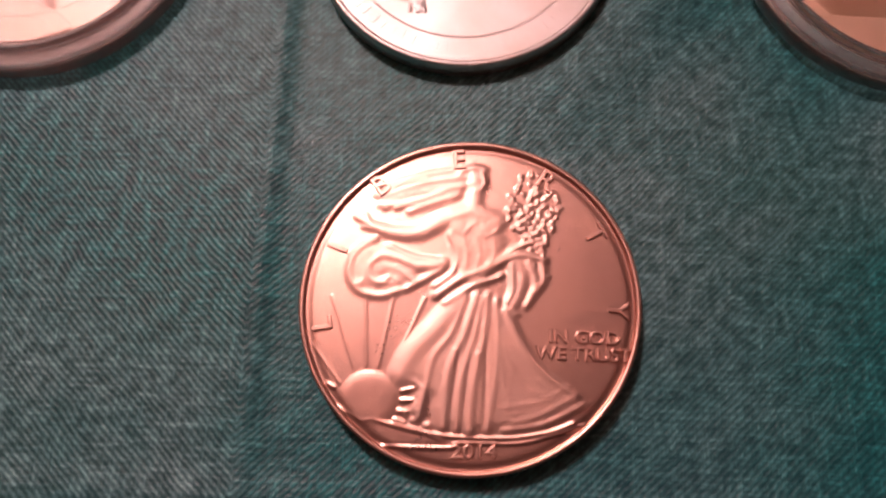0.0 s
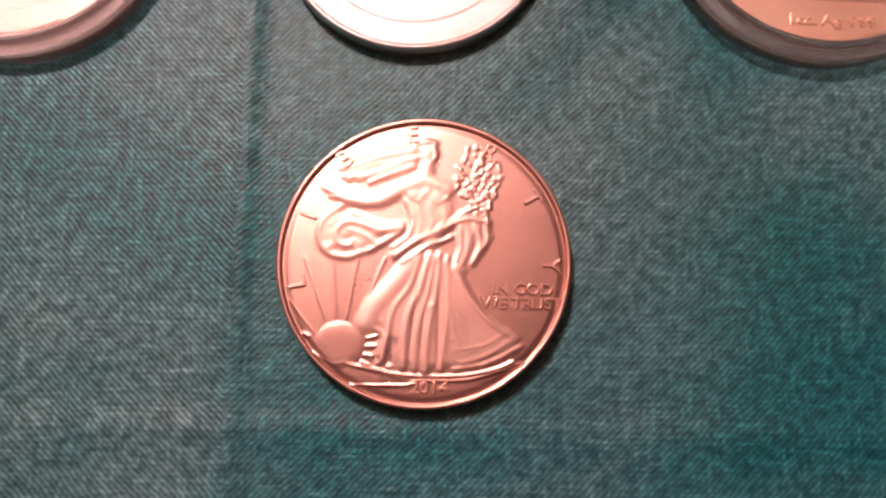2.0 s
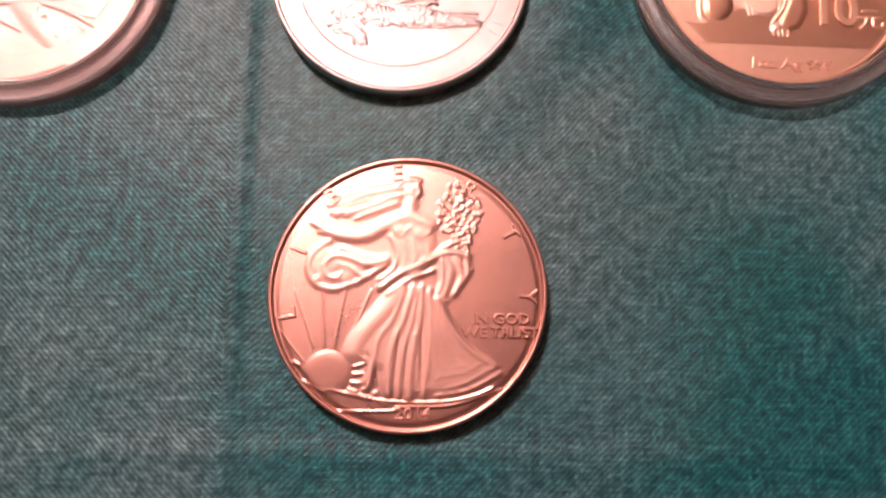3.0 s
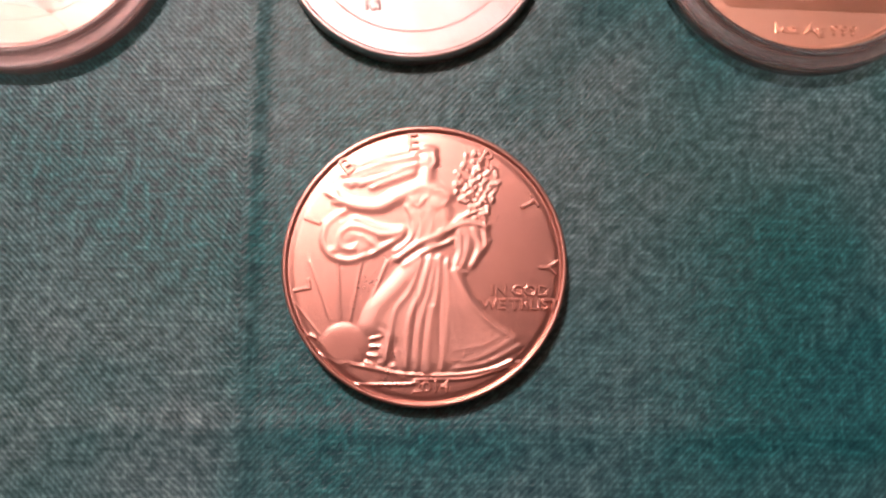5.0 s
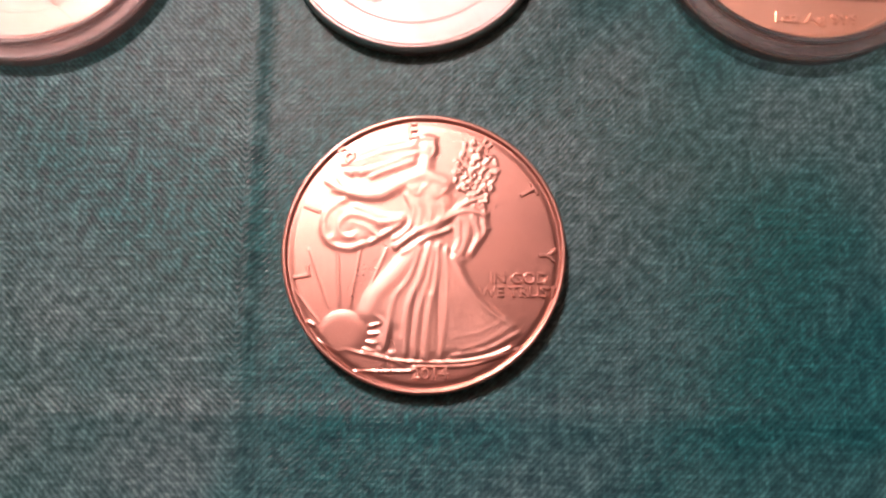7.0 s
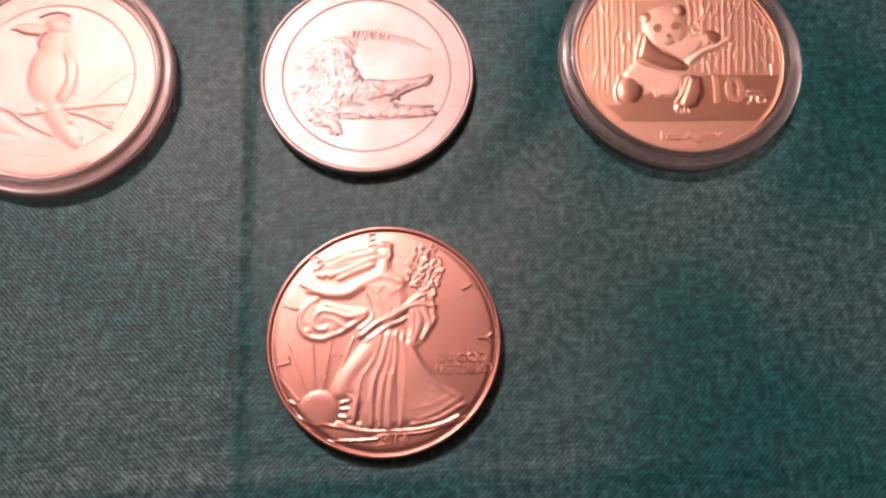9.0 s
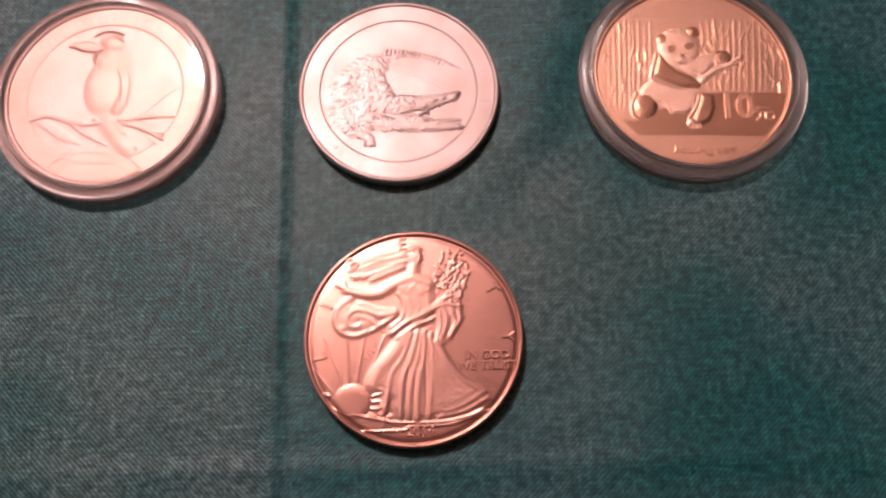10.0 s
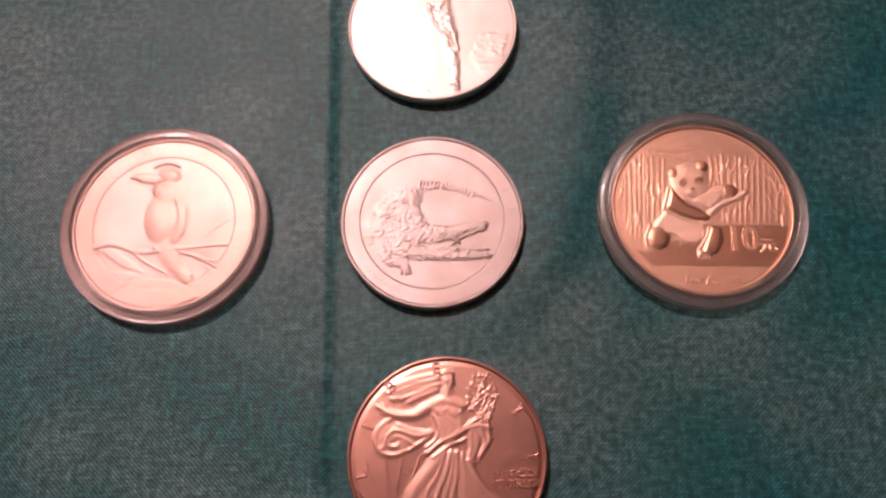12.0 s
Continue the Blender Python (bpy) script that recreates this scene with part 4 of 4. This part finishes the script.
    d.slab("dark_patch", [(-6.5, 5.6), (-8.1, 0.2), (-5.8, -1.4), (-2.7, -2.9), (1.0, -3.2), (1.9, -2.0), (-0.6, -0.1), (-3.1, 1.1), (-4.7, 3.0), (-5.8, 5.1)], 0.46, 1.00)
    d.dome("dark_patch", -10.2, -6.6, 2.45, 3.05, 0.56, 0, 2)
    d.ridge("raised_motif", [(-11.8, -3.9), (-12.9, -6.5), (-12.9, -8.7), (-12.1, -9.5)], 0.28, 0.24, 0.40)
    d.slab("dark_patch", [(1.0, -3.9), (4.0, -4.3), (4.1, -7.9), (2.5, -10.9), (-0.0, -11.8), (-1.7, -10.5), (-0.1, -7.0)], 0.50, 1.20)
    d.ridge("raised_motif", [(0.9, -4.9), (-0.3, -7.7), (-1.9, -9.8)], 0.26, 0.24, 0.54)
    d.dome("raised_motif", -1.4, -10.6, 1.10, 0.80, 0.56, 30)
    d.ridge("raised_motif", [(1.9, -1.2), (4.5, 0.8), (7.3, 1.8), (10.3, 3.6)], 0.80, 0.45, 0.40)
    d.ridge("raised_motif", [(7.3, 1.8), (9.3, 1.8)], 0.34, 0.26, 0.30)
    d.dome("dark_patch", 6.5, 3.8, 1.85, 1.55, 0.54, 0, 2)
    d.dome("dark_patch", -5.3, 8.3, 1.25, 1.35, 0.46, 0, 1.5)
    d.dome("dark_patch", 1.1, 9.9, 1.35, 1.30, 0.50, 0, 1.5)
    d.dome("raised_motif", -2.0, 6.3, 4.55, 4.6, 0.52, 0, 2.3)
    d.dome("raised_motif", -0.2, 3.8, 2.10, 1.60, 0.46, 20)
    d.dome("raised_motif", -1.9, 3.9, 1.75, 1.35, 0.62, 0, 1.4)
    d.mark("dark_patch", -3.6, 6.0, 0.75, 0.95, -25)
    d.mark("dark_patch", 0.1, 6.5, 1.05, 0.75, 25)
    d.mark("dark_patch", -1.6, 4.4, 0.55, 0.32, 0)
    d.ridge("dark_patch", [(-2.7, 2.9), (-1.9, 2.5), (-0.8, 3.0)], 0.16, 0.14, 0.60)
    d.ridge("raised_motif", [(-11.4, -6.3), (-11.5, -7.8)], 0.18, 0.14, 0.62)
    d.ridge("raised_motif", [(-10.8, -6.3), (-10.8, -7.8)], 0.18, 0.14, 0.62)
    d.ridge("raised_motif", [(-10.1, -6.4), (-10.2, -7.8)], 0.18, 0.14, 0.62)
    d.ridge("raised_motif", [(-9.5, -6.4), (-9.5, -7.8)], 0.18, 0.14, 0.62)
    d.ridge("raised_motif", [(-8.8, -6.4), (-8.9, -7.9)], 0.18, 0.14, 0.62)
    d.ridge("raised_motif", [(5.1, 3.1), (5.2, 2.2)], 0.20, 0.14, 0.60)
    d.ridge("raised_motif", [(5.7, 3.1), (5.8, 2.2)], 0.20, 0.14, 0.60)
    d.ridge("raised_motif", [(6.4, 3.1), (6.5, 2.2)], 0.20, 0.14, 0.60)
    d.ridge("raised_motif", [(7.0, 3.0), (7.1, 2.2)], 0.20, 0.14, 0.60)
    d.ridge("raised_motif", [(-1.9, -11.1), (-1.7, -11.8)], 0.22, 0.14, 0.50)
    d.ridge("raised_motif", [(-1.1, -11.2), (-1.0, -11.9)], 0.22, 0.14, 0.50)
    d.ridge("raised_motif", [(-0.4, -11.2), (-0.2, -11.9)], 0.22, 0.14, 0.50)
    d.ridge("raised_motif", [(0.4, -11.2), (0.5, -11.9)], 0.22, 0.14, 0.50)
    d.ridge("raised_motif", [(-5.7, -6.8), (-5.3, -8.5)], 0.20, 0.14, 0.52)
    d.ridge("raised_motif", [(-5.0, -6.6), (-4.7, -8.4)], 0.20, 0.14, 0.52)
    d.ridge("raised_motif", [(-4.4, -6.4), (-4.1, -8.3)], 0.20, 0.14, 0.52)
    d.ridge("raised_motif", [(-3.7, -6.1), (-3.6, -8.2)], 0.20, 0.14, 0.52)
    d.ridge("raised_motif", [(-3.0, -5.9), (-3.0, -8.1)], 0.20, 0.14, 0.52)
    d.ridge("raised_motif", [(-2.3, -5.7), (-2.5, -8.0)], 0.20, 0.14, 0.52)
    d.ridge("raised_motif", [(-1.7, -5.5), (-1.9, -7.9)], 0.20, 0.14, 0.52)
    d.ridge("raised_motif", [(-1.0, -5.3), (-1.4, -7.8)], 0.20, 0.14, 0.52)
    d.ridge("raised_motif", [(-0.3, -5.1), (-0.8, -7.7)], 0.20, 0.14, 0.52)


def column_design(d):
    d.slab("raised_motif", [(-1.1, 19.6), (3.8, 19.4), (5.6, 12.4), (5.0, 6.8), (6.2, -1.0), (6.7, -9.7), (6.5, -18.6), (4.4, -18.6), (2.7, -11.2), (1.5, -2.5), (-1.3, 3.6), (-2.2, 11.5)], 0.30, 2.00)
    d.ridge("raised_motif", [(0.8, 15.5), (1.4, 6.9), (2.4, -0.4), (4.7, -7.5), (5.3, -11.3), (5.3, -17.0)], 1.26, 0.68, 0.36)
    d.ridge("raised_motif", [(-0.7, 5.8), (0.2, 1.9), (2.4, -2.3), (4.5, -3.2)], 0.67, 0.43, 0.40)
    d.ridge("raised_motif", [(3.5, 3.5), (4.8, -1.5), (6.1, -7.0)], 0.57, 0.43, 0.36)
    d.ridge("raised_motif", [(4.6, -9.6), (5.0, -14.4), (4.9, -17.0)], 1.03, 0.75, 0.40)
    d.ridge("raised_motif", [(1.8, 18.3), (8.5, 14.7), (16.7, 12.1)], 1.95, 0.98, 0.30)
    d.ridge("raised_motif", [(-1.1, 18.4), (-8.0, 15.1), (-15.7, 10.8)], 1.96, 0.98, 0.30)
    d.dome("raised_motif", 0.9, 21.9, 2.46, 2.70, 0.45, 0, 1)
    d.slab("hill", [(-13.6, -12.6), (-10.3, -12.5), (-8.9, -14.6), (-6.2, -16.2), (-1.5, -16.9), (0.3, -19.0), (-5.2, -18.3), (-10.8, -15.6)], 0.10, 1.20)
    d.slab("hill", [(7.9, -9.7), (11.4, -1.7), (18.7, -2.7), (17.2, -10.0), (11.9, -14.6)], 0.09, 1.60)


# ---- setting ----
def slab_of(name, x0, x1, y0, y1, z0, z1, material, label):
    bm = box(bmesh.new(), x0, x1, y0, y1, z0, z1)
    ob = part(name, bm, material, None, label, smooth=False)
    return tagged(ob, kind="structure")


slab_of("floor", -2.0, 2.0, -1.6, 2.4, -0.80, -0.75, MAT_FLOOR, "plain brown floor of a dim room")
slab_of("ceiling", -2.0, 2.0, -1.6, 2.4, 1.65, 1.70, MAT_CEILING, "warm painted ceiling of the room")
slab_of("wall_north", -2.0, 2.0, 2.4, 2.5, -0.75, 1.65, MAT_WALL, "plain warm brown painted wall")
slab_of("wall_south", -2.0, 2.0, -1.7, -1.6, -0.75, 1.65, MAT_WALL, "plain warm brown painted wall")
slab_of("wall_east", 2.0, 2.1, -1.6, 2.4, -0.75, 1.65, MAT_WALL, "plain warm brown painted wall")
slab_of("wall_west", -2.1, -2.0, -1.6, 2.4, -0.75, 1.65, MAT_WALL, "plain warm brown painted wall")


def make_table():
    t = thing("table", "plain brown wooden table under a green cloth", "table", 0, 0.05, -0.75)
    bm = box(bmesh.new(), -0.62, 0.62, -0.42, 0.42, 0.715, 0.7465, 0.004)
    part("tabletop", bm, MAT_TABLE, t, smooth=False)
    for sx in (-1, 1):
        for sy in (-1, 1):
            bm = box(bmesh.new(), sx * 0.55 - 0.03, sx * 0.55 + 0.03, sy * 0.36 - 0.03, sy * 0.36 + 0.03, 0, 0.715, 0.004)
            part("leg", bm, MAT_TABLE, t, smooth=False)
    return t


make_table()


def make_lamp():
    """Ceiling lamp with two lit globes, which the coins mirror."""
    lamp = thing("ceiling_lamp", "ceiling lamp with two small lit round glass globes", "lamp", LAMP_X, LAMP_Y, 1.65, -48)
    bm = bmesh.new()
    bmesh.ops.create_cone(bm, cap_ends=True, segments=48, radius1=0.05, radius2=0.06, depth=0.03)
    bmesh.ops.translate(bm, vec=(0, 0, -0.015), verts=bm.verts)
    part("canopy", bm, MAT_FIXTURE, lamp)
    bm = box(bmesh.new(), -0.085, 0.085, -0.012, 0.012, -0.055, -0.03, 0.004)
    part("crossbar", bm, MAT_FIXTURE, lamp)
    for s in (-1, 1):
        bm = bmesh.new()
        bmesh.ops.create_cone(bm, cap_ends=True, segments=24, radius1=0.012, radius2=0.012, depth=LAMP_DROP - 0.05)
        bmesh.ops.translate(bm, vec=(s * 0.07, 0, -0.055 - (LAMP_DROP - 0.05) / 2), verts=bm.verts)
        part("stem", bm, MAT_FIXTURE, lamp)
        bm = bmesh.new()
        bmesh.ops.create_icosphere(bm, subdivisions=3, radius=0.055)
        bmesh.ops.translate(bm, vec=(s * 0.07, 0, -LAMP_DROP - 0.05), verts=bm.verts)
        part("globe", bm, MAT_GLOBE, lamp, "lit white glass globe")
    return lamp


LAMP_X, LAMP_Y, LAMP_DROP = -0.415, 0.85, 0.16
make_lamp()


# ---- the cloth ----
def make_cloth():
    """A sheet over the tabletop with an ironed crease, a softer second fold and a faint one across."""
    xs = np.concatenate([np.linspace(-0.60, -0.125, 24), np.arange(-0.12, 0.1201, 0.0008), np.linspace(0.125, 0.60, 24)])
    ys = np.concatenate([np.linspace(-0.35, -0.085, 18), np.arange(-0.08, 0.1501, 0.0012), np.linspace(0.155, 0.45, 18)])
    gx, gy = np.meshgrid(xs, ys, indexing="ij")
    z = np.full(gx.shape, -0.0002)
    u = gx + 0.0263 + 0.004 * gy
    z += np.where(u < 0, 0.0009 * np.exp(u / 0.010), 0.0009 * np.exp(-u / 0.0036))
    z -= 0.0002 * np.exp(-((u - 0.0030) / 0.0016) ** 2)
    v = gx - 0.038 + 0.0235 * np.exp(-(np.maximum(gy, 0.01) - 0.03) / 0.03)
    z += 0.0012 * np.exp(-(v / np.where(v < 0, 0.013, 0.0075)) ** 2) * np.clip((gy - 0.02) / 0.025, 0, 1)
    w = gy + 0.0235
    z += 0.00025 * np.exp(-(w / 0.0022) ** 2)
    rng = np.random.default_rng(5)
    for _ in range(26):
        a, f, ph = rng.uniform(0, 2 * math.pi), rng.uniform(40, 190), rng.uniform(0, 6.28)
        z += 0.00003 * np.sin(f * (gx * math.cos(a) + gy * math.sin(a)) + ph)
    z = np.where((np.abs(gx) > 0.13) | (gy < -0.09) | (gy > 0.16), -0.0004, z)
    # flat where the coins press on it
    for cx, cy, r in ((0, 0, 0.0195), (-0.00229, 0.05124, 0.0195), (-0.00162, 0.10142, 0.0195), (0.05755, 0.05241, 0.0229), (-0.06182, 0.05147, 0.0229)):
        d = np.hypot(gx - cx, gy - cy)
        k = np.clip((d - r) / 0.0015, 0, 1)
        z = z * k + np.minimum(z, -0.0001) * (1 - k)
    nx, ny = gx.shape
    verts = np.stack([gx.ravel(), gy.ravel(), z.ravel()], 1)
    i = np.arange(nx - 1)[:, None] * ny
    j = np.arange(ny - 1)[None, :]
    quads = np.stack([i + j, i + ny + j, i + ny + j + 1, i + j + 1], -1).reshape(-1, 4)
    me = bpy.data.meshes.new("tablecloth")
    me.from_pydata(verts.tolist(), [], quads.tolist())
    me.shade_smooth()
    me.update()
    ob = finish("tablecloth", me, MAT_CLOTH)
    thick = ob.modifiers.new("thickness", "SOLIDIFY")
    thick.thickness, thick.offset = 0.0006, -1
    ob.location.z = 0.0
    return tagged(ob, "teal green woven twill tablecloth with ironed fold creases", "tablecloth")


make_cloth()


# ---- coins ----
def coin_body(parent, radius, thick, field_lift, inner, material, border=0.75, label="raised rim and reeded edge"):
    """The bottom, the reeded edge and the raised rim, round the struck field."""
    prof = [(inner, field_lift - 0.30), (inner + 0.06, field_lift + 0.02), (inner + 0.16, thick - 0.10), (inner + 0.28, thick - 0.01),
            (inner + 0.42, thick), (radius - 0.22, thick), (radius - 0.08, thick - 0.05), (radius, thick - 0.16),
            (radius, 0.16), (radius - 0.16, 0.0), (inner, 0.0), (0.05, 0.0)]
    return lathe("rim", prof, material, parent, label, segments=720, closed=False, reeds=180, reed=0.003, sharp=60)


def striding_coin(x, y, z):
    rng = random.Random(11)
    c = thing("coin", "warm-toned silver coin with a draped figure, bare on cloth", "coin", x, y, z, 0, "silver coins")
    d = Design(19.55, 190, 1000)
    striding_design(d)
    for _ in range(92):
        a, q = rng.uniform(0, 6.28), math.sqrt(rng.random())
        d.dome("raised_motif", 7.3 + 3.3 * q * math.cos(a), 11.9 + 4.6 * q * math.sin(a), rng.uniform(0.3, 0.75), rng.uniform(0.25, 0.45), rng.uniform(0.22, 0.46), rng.uniform(0, 180))
    for _ in range(26):
        t = rng.random()
        d.dome("raised_motif", 7.2 + 1.4 * t + rng.uniform(-1.2, 1.2), 10.6 - 7.0 * t + rng.uniform(-1, 1), rng.uniform(0.25, 0.5), rng.uniform(0.4, 0.8), rng.uniform(0.28, 0.5), rng.uniform(0, 90))
    for hx, hy, rx, ry, dp, tn in ((-1.3, -9.2, 0.25, 4.2, 0.14, -6), (-0.0, -10.3, 0.22, 4.0, 0.10, -4), (2.2, -9.3, 0.28, 4.6, 0.16, 0), (6.8, -9.3, 1.5, 2.2, 0.12, 30), (2.8, 3.3, 1.1, 0.35, 0.30, 25), (-10.4, 2.9, 0.9, 0.4, 0.16, 10), (-6.7, 13.1, 2.2, 0.3, 0.12, 16)):
        d.hollow(hx, hy, rx, ry, dp, tn)
    d.scales("raised_motif", 420, 0.42, 0.02, 8)
    d.soften(0.07)
    d.base -= 0.10 * np.exp(-((d.r - 19.4) / 0.5) ** 2) - 0.05 * (d.r / 19.5) ** 4
    d.base += 0.14 - 0.30 * (d.r / 19.5) ** 2
    d.build(c, MAT_COPPERY, 2.5, {"field": "satin coin field", "raised_motif": "raised draped shape", "sun": "raised round sun", "ray": "fine raised ray", "ground_line": "raised ground line"}, 0.35, {"raised_motif": MAT_COPPERY_FROST})
    coin_body(c, 20.3, 3.0, 2.5, 19.55, MAT_COPPERY)
    for ch, lx, ly in (("L", -17.3, -3.4), ("I", -16.1, 6.0), ("B", -11.4, 14.2), ("E", -1.9, 17.9), ("R", 8.9, 15.5), ("T", 14.9, 8.8), ("Y", 17.5, -0.5)):
        lettering(ch, 2.5, lx, ly, 2.62, math.degrees(math.atan2(ly, lx)) - 90, MAT_COPPERY, c, "raised letter")
    lettering("IN GOD", 1.5, 13.6, -3.9, 2.64, 0, MAT_COPPERY, c, "raised motto", 1.1)
    lettering("WE TRUST", 1.5, 13.5, -5.9, 2.62, 0, MAT_COPPERY, c, "raised motto", 1.1)
    lettering("2014", 1.5, 1.1, -17.5, 2.58, 2, MAT_COPPERY, c, "raised date", 1.25)
    return c


def banded_coin(x, y, z):
    rng = random.Random(4)
    c = thing("coin", "bright silver coin with crocodile design and wide border, bare on cloth", "coin", x, y, z, 0, "silver coins")
    d = Design(19.5, 170, 900)
    reptile_design(d)
    d.soften(0.08)
    d.scales("raised_motif", 900, 0.42, 0.10, 3)
    d.border(16.05, 0.10, 0.07, 0.10)
    d.build(c, MAT_BRIGHT, 2.62, {"field": "bright satin coin field", "raised_motif": "scaly raised shape", "rock_line": "low raised rock outline", "horizon_line": "fine raised line", "border_ring": "wide bright border ring"}, 0.36)
    coin_body(c, 20.3, 3.0, 2.66, 19.5, MAT_BRIGHT)
    bars_round(17.7, 155, 35, 26, 1.5, 2.72, MAT_BRIGHT, c, rng)
    bars_round(17.7, 28, -40, 14, 1.5, 2.72, MAT_BRIGHT, c, rng)
    bars_round(17.7, 215, 318, 22, 1.5, 2.72, MAT_BRIGHT, c, rng)
    return c


def column_coin(x, y, z):
    rng = random.Random(9)
    c = thing("coin", "bright silver coin with robed figure and hills, on cloth", "coin", x, y, z, 0, "silver coins")
    d = Design(19.6, 130, 720)
    column_design(d)
    d.scales("raised_motif", 260, 0.8, 0.16, 12)
    d.scales("hill", 60, 0.7, 0.08, 5)
    d.build(c, MAT_WHITE, 2.6, {"field": "bright satin coin field", "raised_motif": "raised robed shape", "hill": "low raised hill"}, 0.4)
    coin_body(c, 20.3, 3.0, 2.6, 19.6, MAT_WHITE)
    bars_round(18.2, 160, 20, 24, 1.4, 2.6, MAT_WHITE, c, rng)
    bars_round(18.2, 300, 345, 7, 1.3, 2.6, MAT_WHITE, c, rng)
    return c


def perched_coin(x, y, z):
    rng = random.Random(6)
    c = thing("coin", "frosted silver coin with a perched bird design inside a clear capsule", "coin", x, y, z, 0, "silver coins")
    d = Design(19.5, 160, 860)
    bird_design(d)
    d.soften(0.07)
    d.border(15.7, 0.10, 0.10, 0.11)
    d.build(c, MAT_FROSTED, 2.6, {"field": "frosted coin field", "raised_motif": "smooth raised shape", "branch": "raised branch", "leaf": "low raised leaf", "denomination_panel": "low raised arched panel", "border_ring": "wide plain border ring"}, 0.62, {"raised_motif": MAT_TONED, "border_ring": MAT_TONED, "denomination_panel": MAT_TONED})
    coin_body(c, 20.3, 3.0, 2.64, 19.5, MAT_FROSTED)
    bars_round(17.5, 172, 60, 22, 1.7, 2.70, MAT_FROSTED, c, rng)
    bars_round(17.5, 20, -30, 9, 1.7, 2.70, MAT_FROSTED, c, rng)
    return c


def bamboo_coin(x, y, z):
    c = thing("coin", "golden-toned silver coin with panda and bamboo inside clear capsule", "coin", x, y, z, 0, "silver coins")
    d = Design(19.3, 180, 940)
    bear_design(d)
    d.soften(0.09)
    # lower panel under a straight line
    line = -13.6 - 0.036 * d.x
    low = np.clip((line - d.y) / 0.08, 0, 1)
    d.base += 0.10 * low
    # the currency sign
    for pts in (((12.2, -7.7), (14.4, -7.8)), ((11.6, -8.7), (15.0, -8.8)), ((12.7, -8.7), (12.5, -9.8), (11.7, -10.5)), ((13.8, -8.8), (13.8, -10.2), (15.1, -10.3), (15.1, -9.8))):
        d.ridge("inscription", pts, 0.22, 0.20, 0.30)
    d.build(c, MAT_GOLDEN, 2.5, {"field": "satin field", "raised_motif": "smooth raised shape", "bamboo_stem": "raised bamboo stem", "ground_panel": "polished ground panel", "dark_patch": "polished darker raised patch", "bamboo_leaf": "small raised leaf"}, 0.58, {"dark_patch": MAT_POLISHED, "ground_panel": MAT_POLISHED, "raised_motif": MAT_GOLDEN_FROST})
    coin_body(c, 20.0, 3.0, 2.5, 19.3, MAT_GOLDEN)
    lettering("10", 5.3, 7.9, -7.7, 2.64, -2, MAT_GOLDEN, c, "raised number", 0.95)
    lettering("1oz Ag 999", 1.6, 0.6, -16.7, 2.70, -2, MAT_GOLDEN, c, "raised fineness writing", 1.25)
    bars_round(18.2, 241, 245, 2, 1.2, 2.64, MAT_GOLDEN, c, random.Random(2))
    return c


def make_capsule(x, y, z, label, cloud):
    """Round clear capsule of two halves that snap together round a coin."""
    c = thing("coin_capsule", label, "capsule", x, y, z, 0, "coin capsules")
    base = [(0.05, 0.0), (21.9, 0.0), (22.5, 0.12), (22.9, 0.45), (23.1, 0.95), (23.15, 1.7), (23.05, 2.4), (22.8, 2.75), (22.5, 2.85), (20.75, 2.85), (20.6, 2.7),
            (20.6, 0.75), (20.4, 0.6), (0.05, 0.6)]
    ring = [(20.45, 4.30), (20.6, 4.1), (20.6, 3.05), (20.8, 2.9), (22.6, 2.9), (22.9, 3.0), (23.02, 3.3), (23.05, 3.9), (22.98, 4.25), (22.8, 4.45),
            (22.5, 4.56), (22.1, 4.66), (21.75, 4.77), (21.5, 4.92), (21.35, 5.2), (21.2, 5.4), (20.95, 5.5), (20.65, 5.47), (20.48, 5.28), (20.45, 5.0)]
    window = [(0.05, 4.40), (20.3, 4.40), (20.42, 4.5), (20.42, 4.9), (20.3, 5.0), (0.05, 5.0)]
    lathe("base", base, cloud, c, "clear acrylic base half", segments=240, closed=True, sharp=44)
    t = lathe("lid_ring", ring, cloud, c, "clear acrylic lid ring", segments=240, closed=True, sharp=44)
    t.visible_shadow = False
    t = lathe("window", window, MAT_ACRYLIC, c, "thin clear acrylic window", segments=160, closed=True, sharp=20)
    t.visible_shadow = False
    return c


striding_coin(0, 0, 0)
banded_coin(-0.00229, 0.05124, 0)
column_coin(-0.00162, 0.10142, 0)
make_capsule(-0.06182, 0.05147, 0, "clear round acrylic capsule round a frosted silver coin", MAT_CLOUDY)
perched_coin(-0.06182, 0.05147, 0.00100)
make_capsule(0.05755, 0.05241, 0, "clear round acrylic capsule round a golden-toned coin", MAT_TINTED)
bamboo_coin(0.05755, 0.05241, 0.00065)
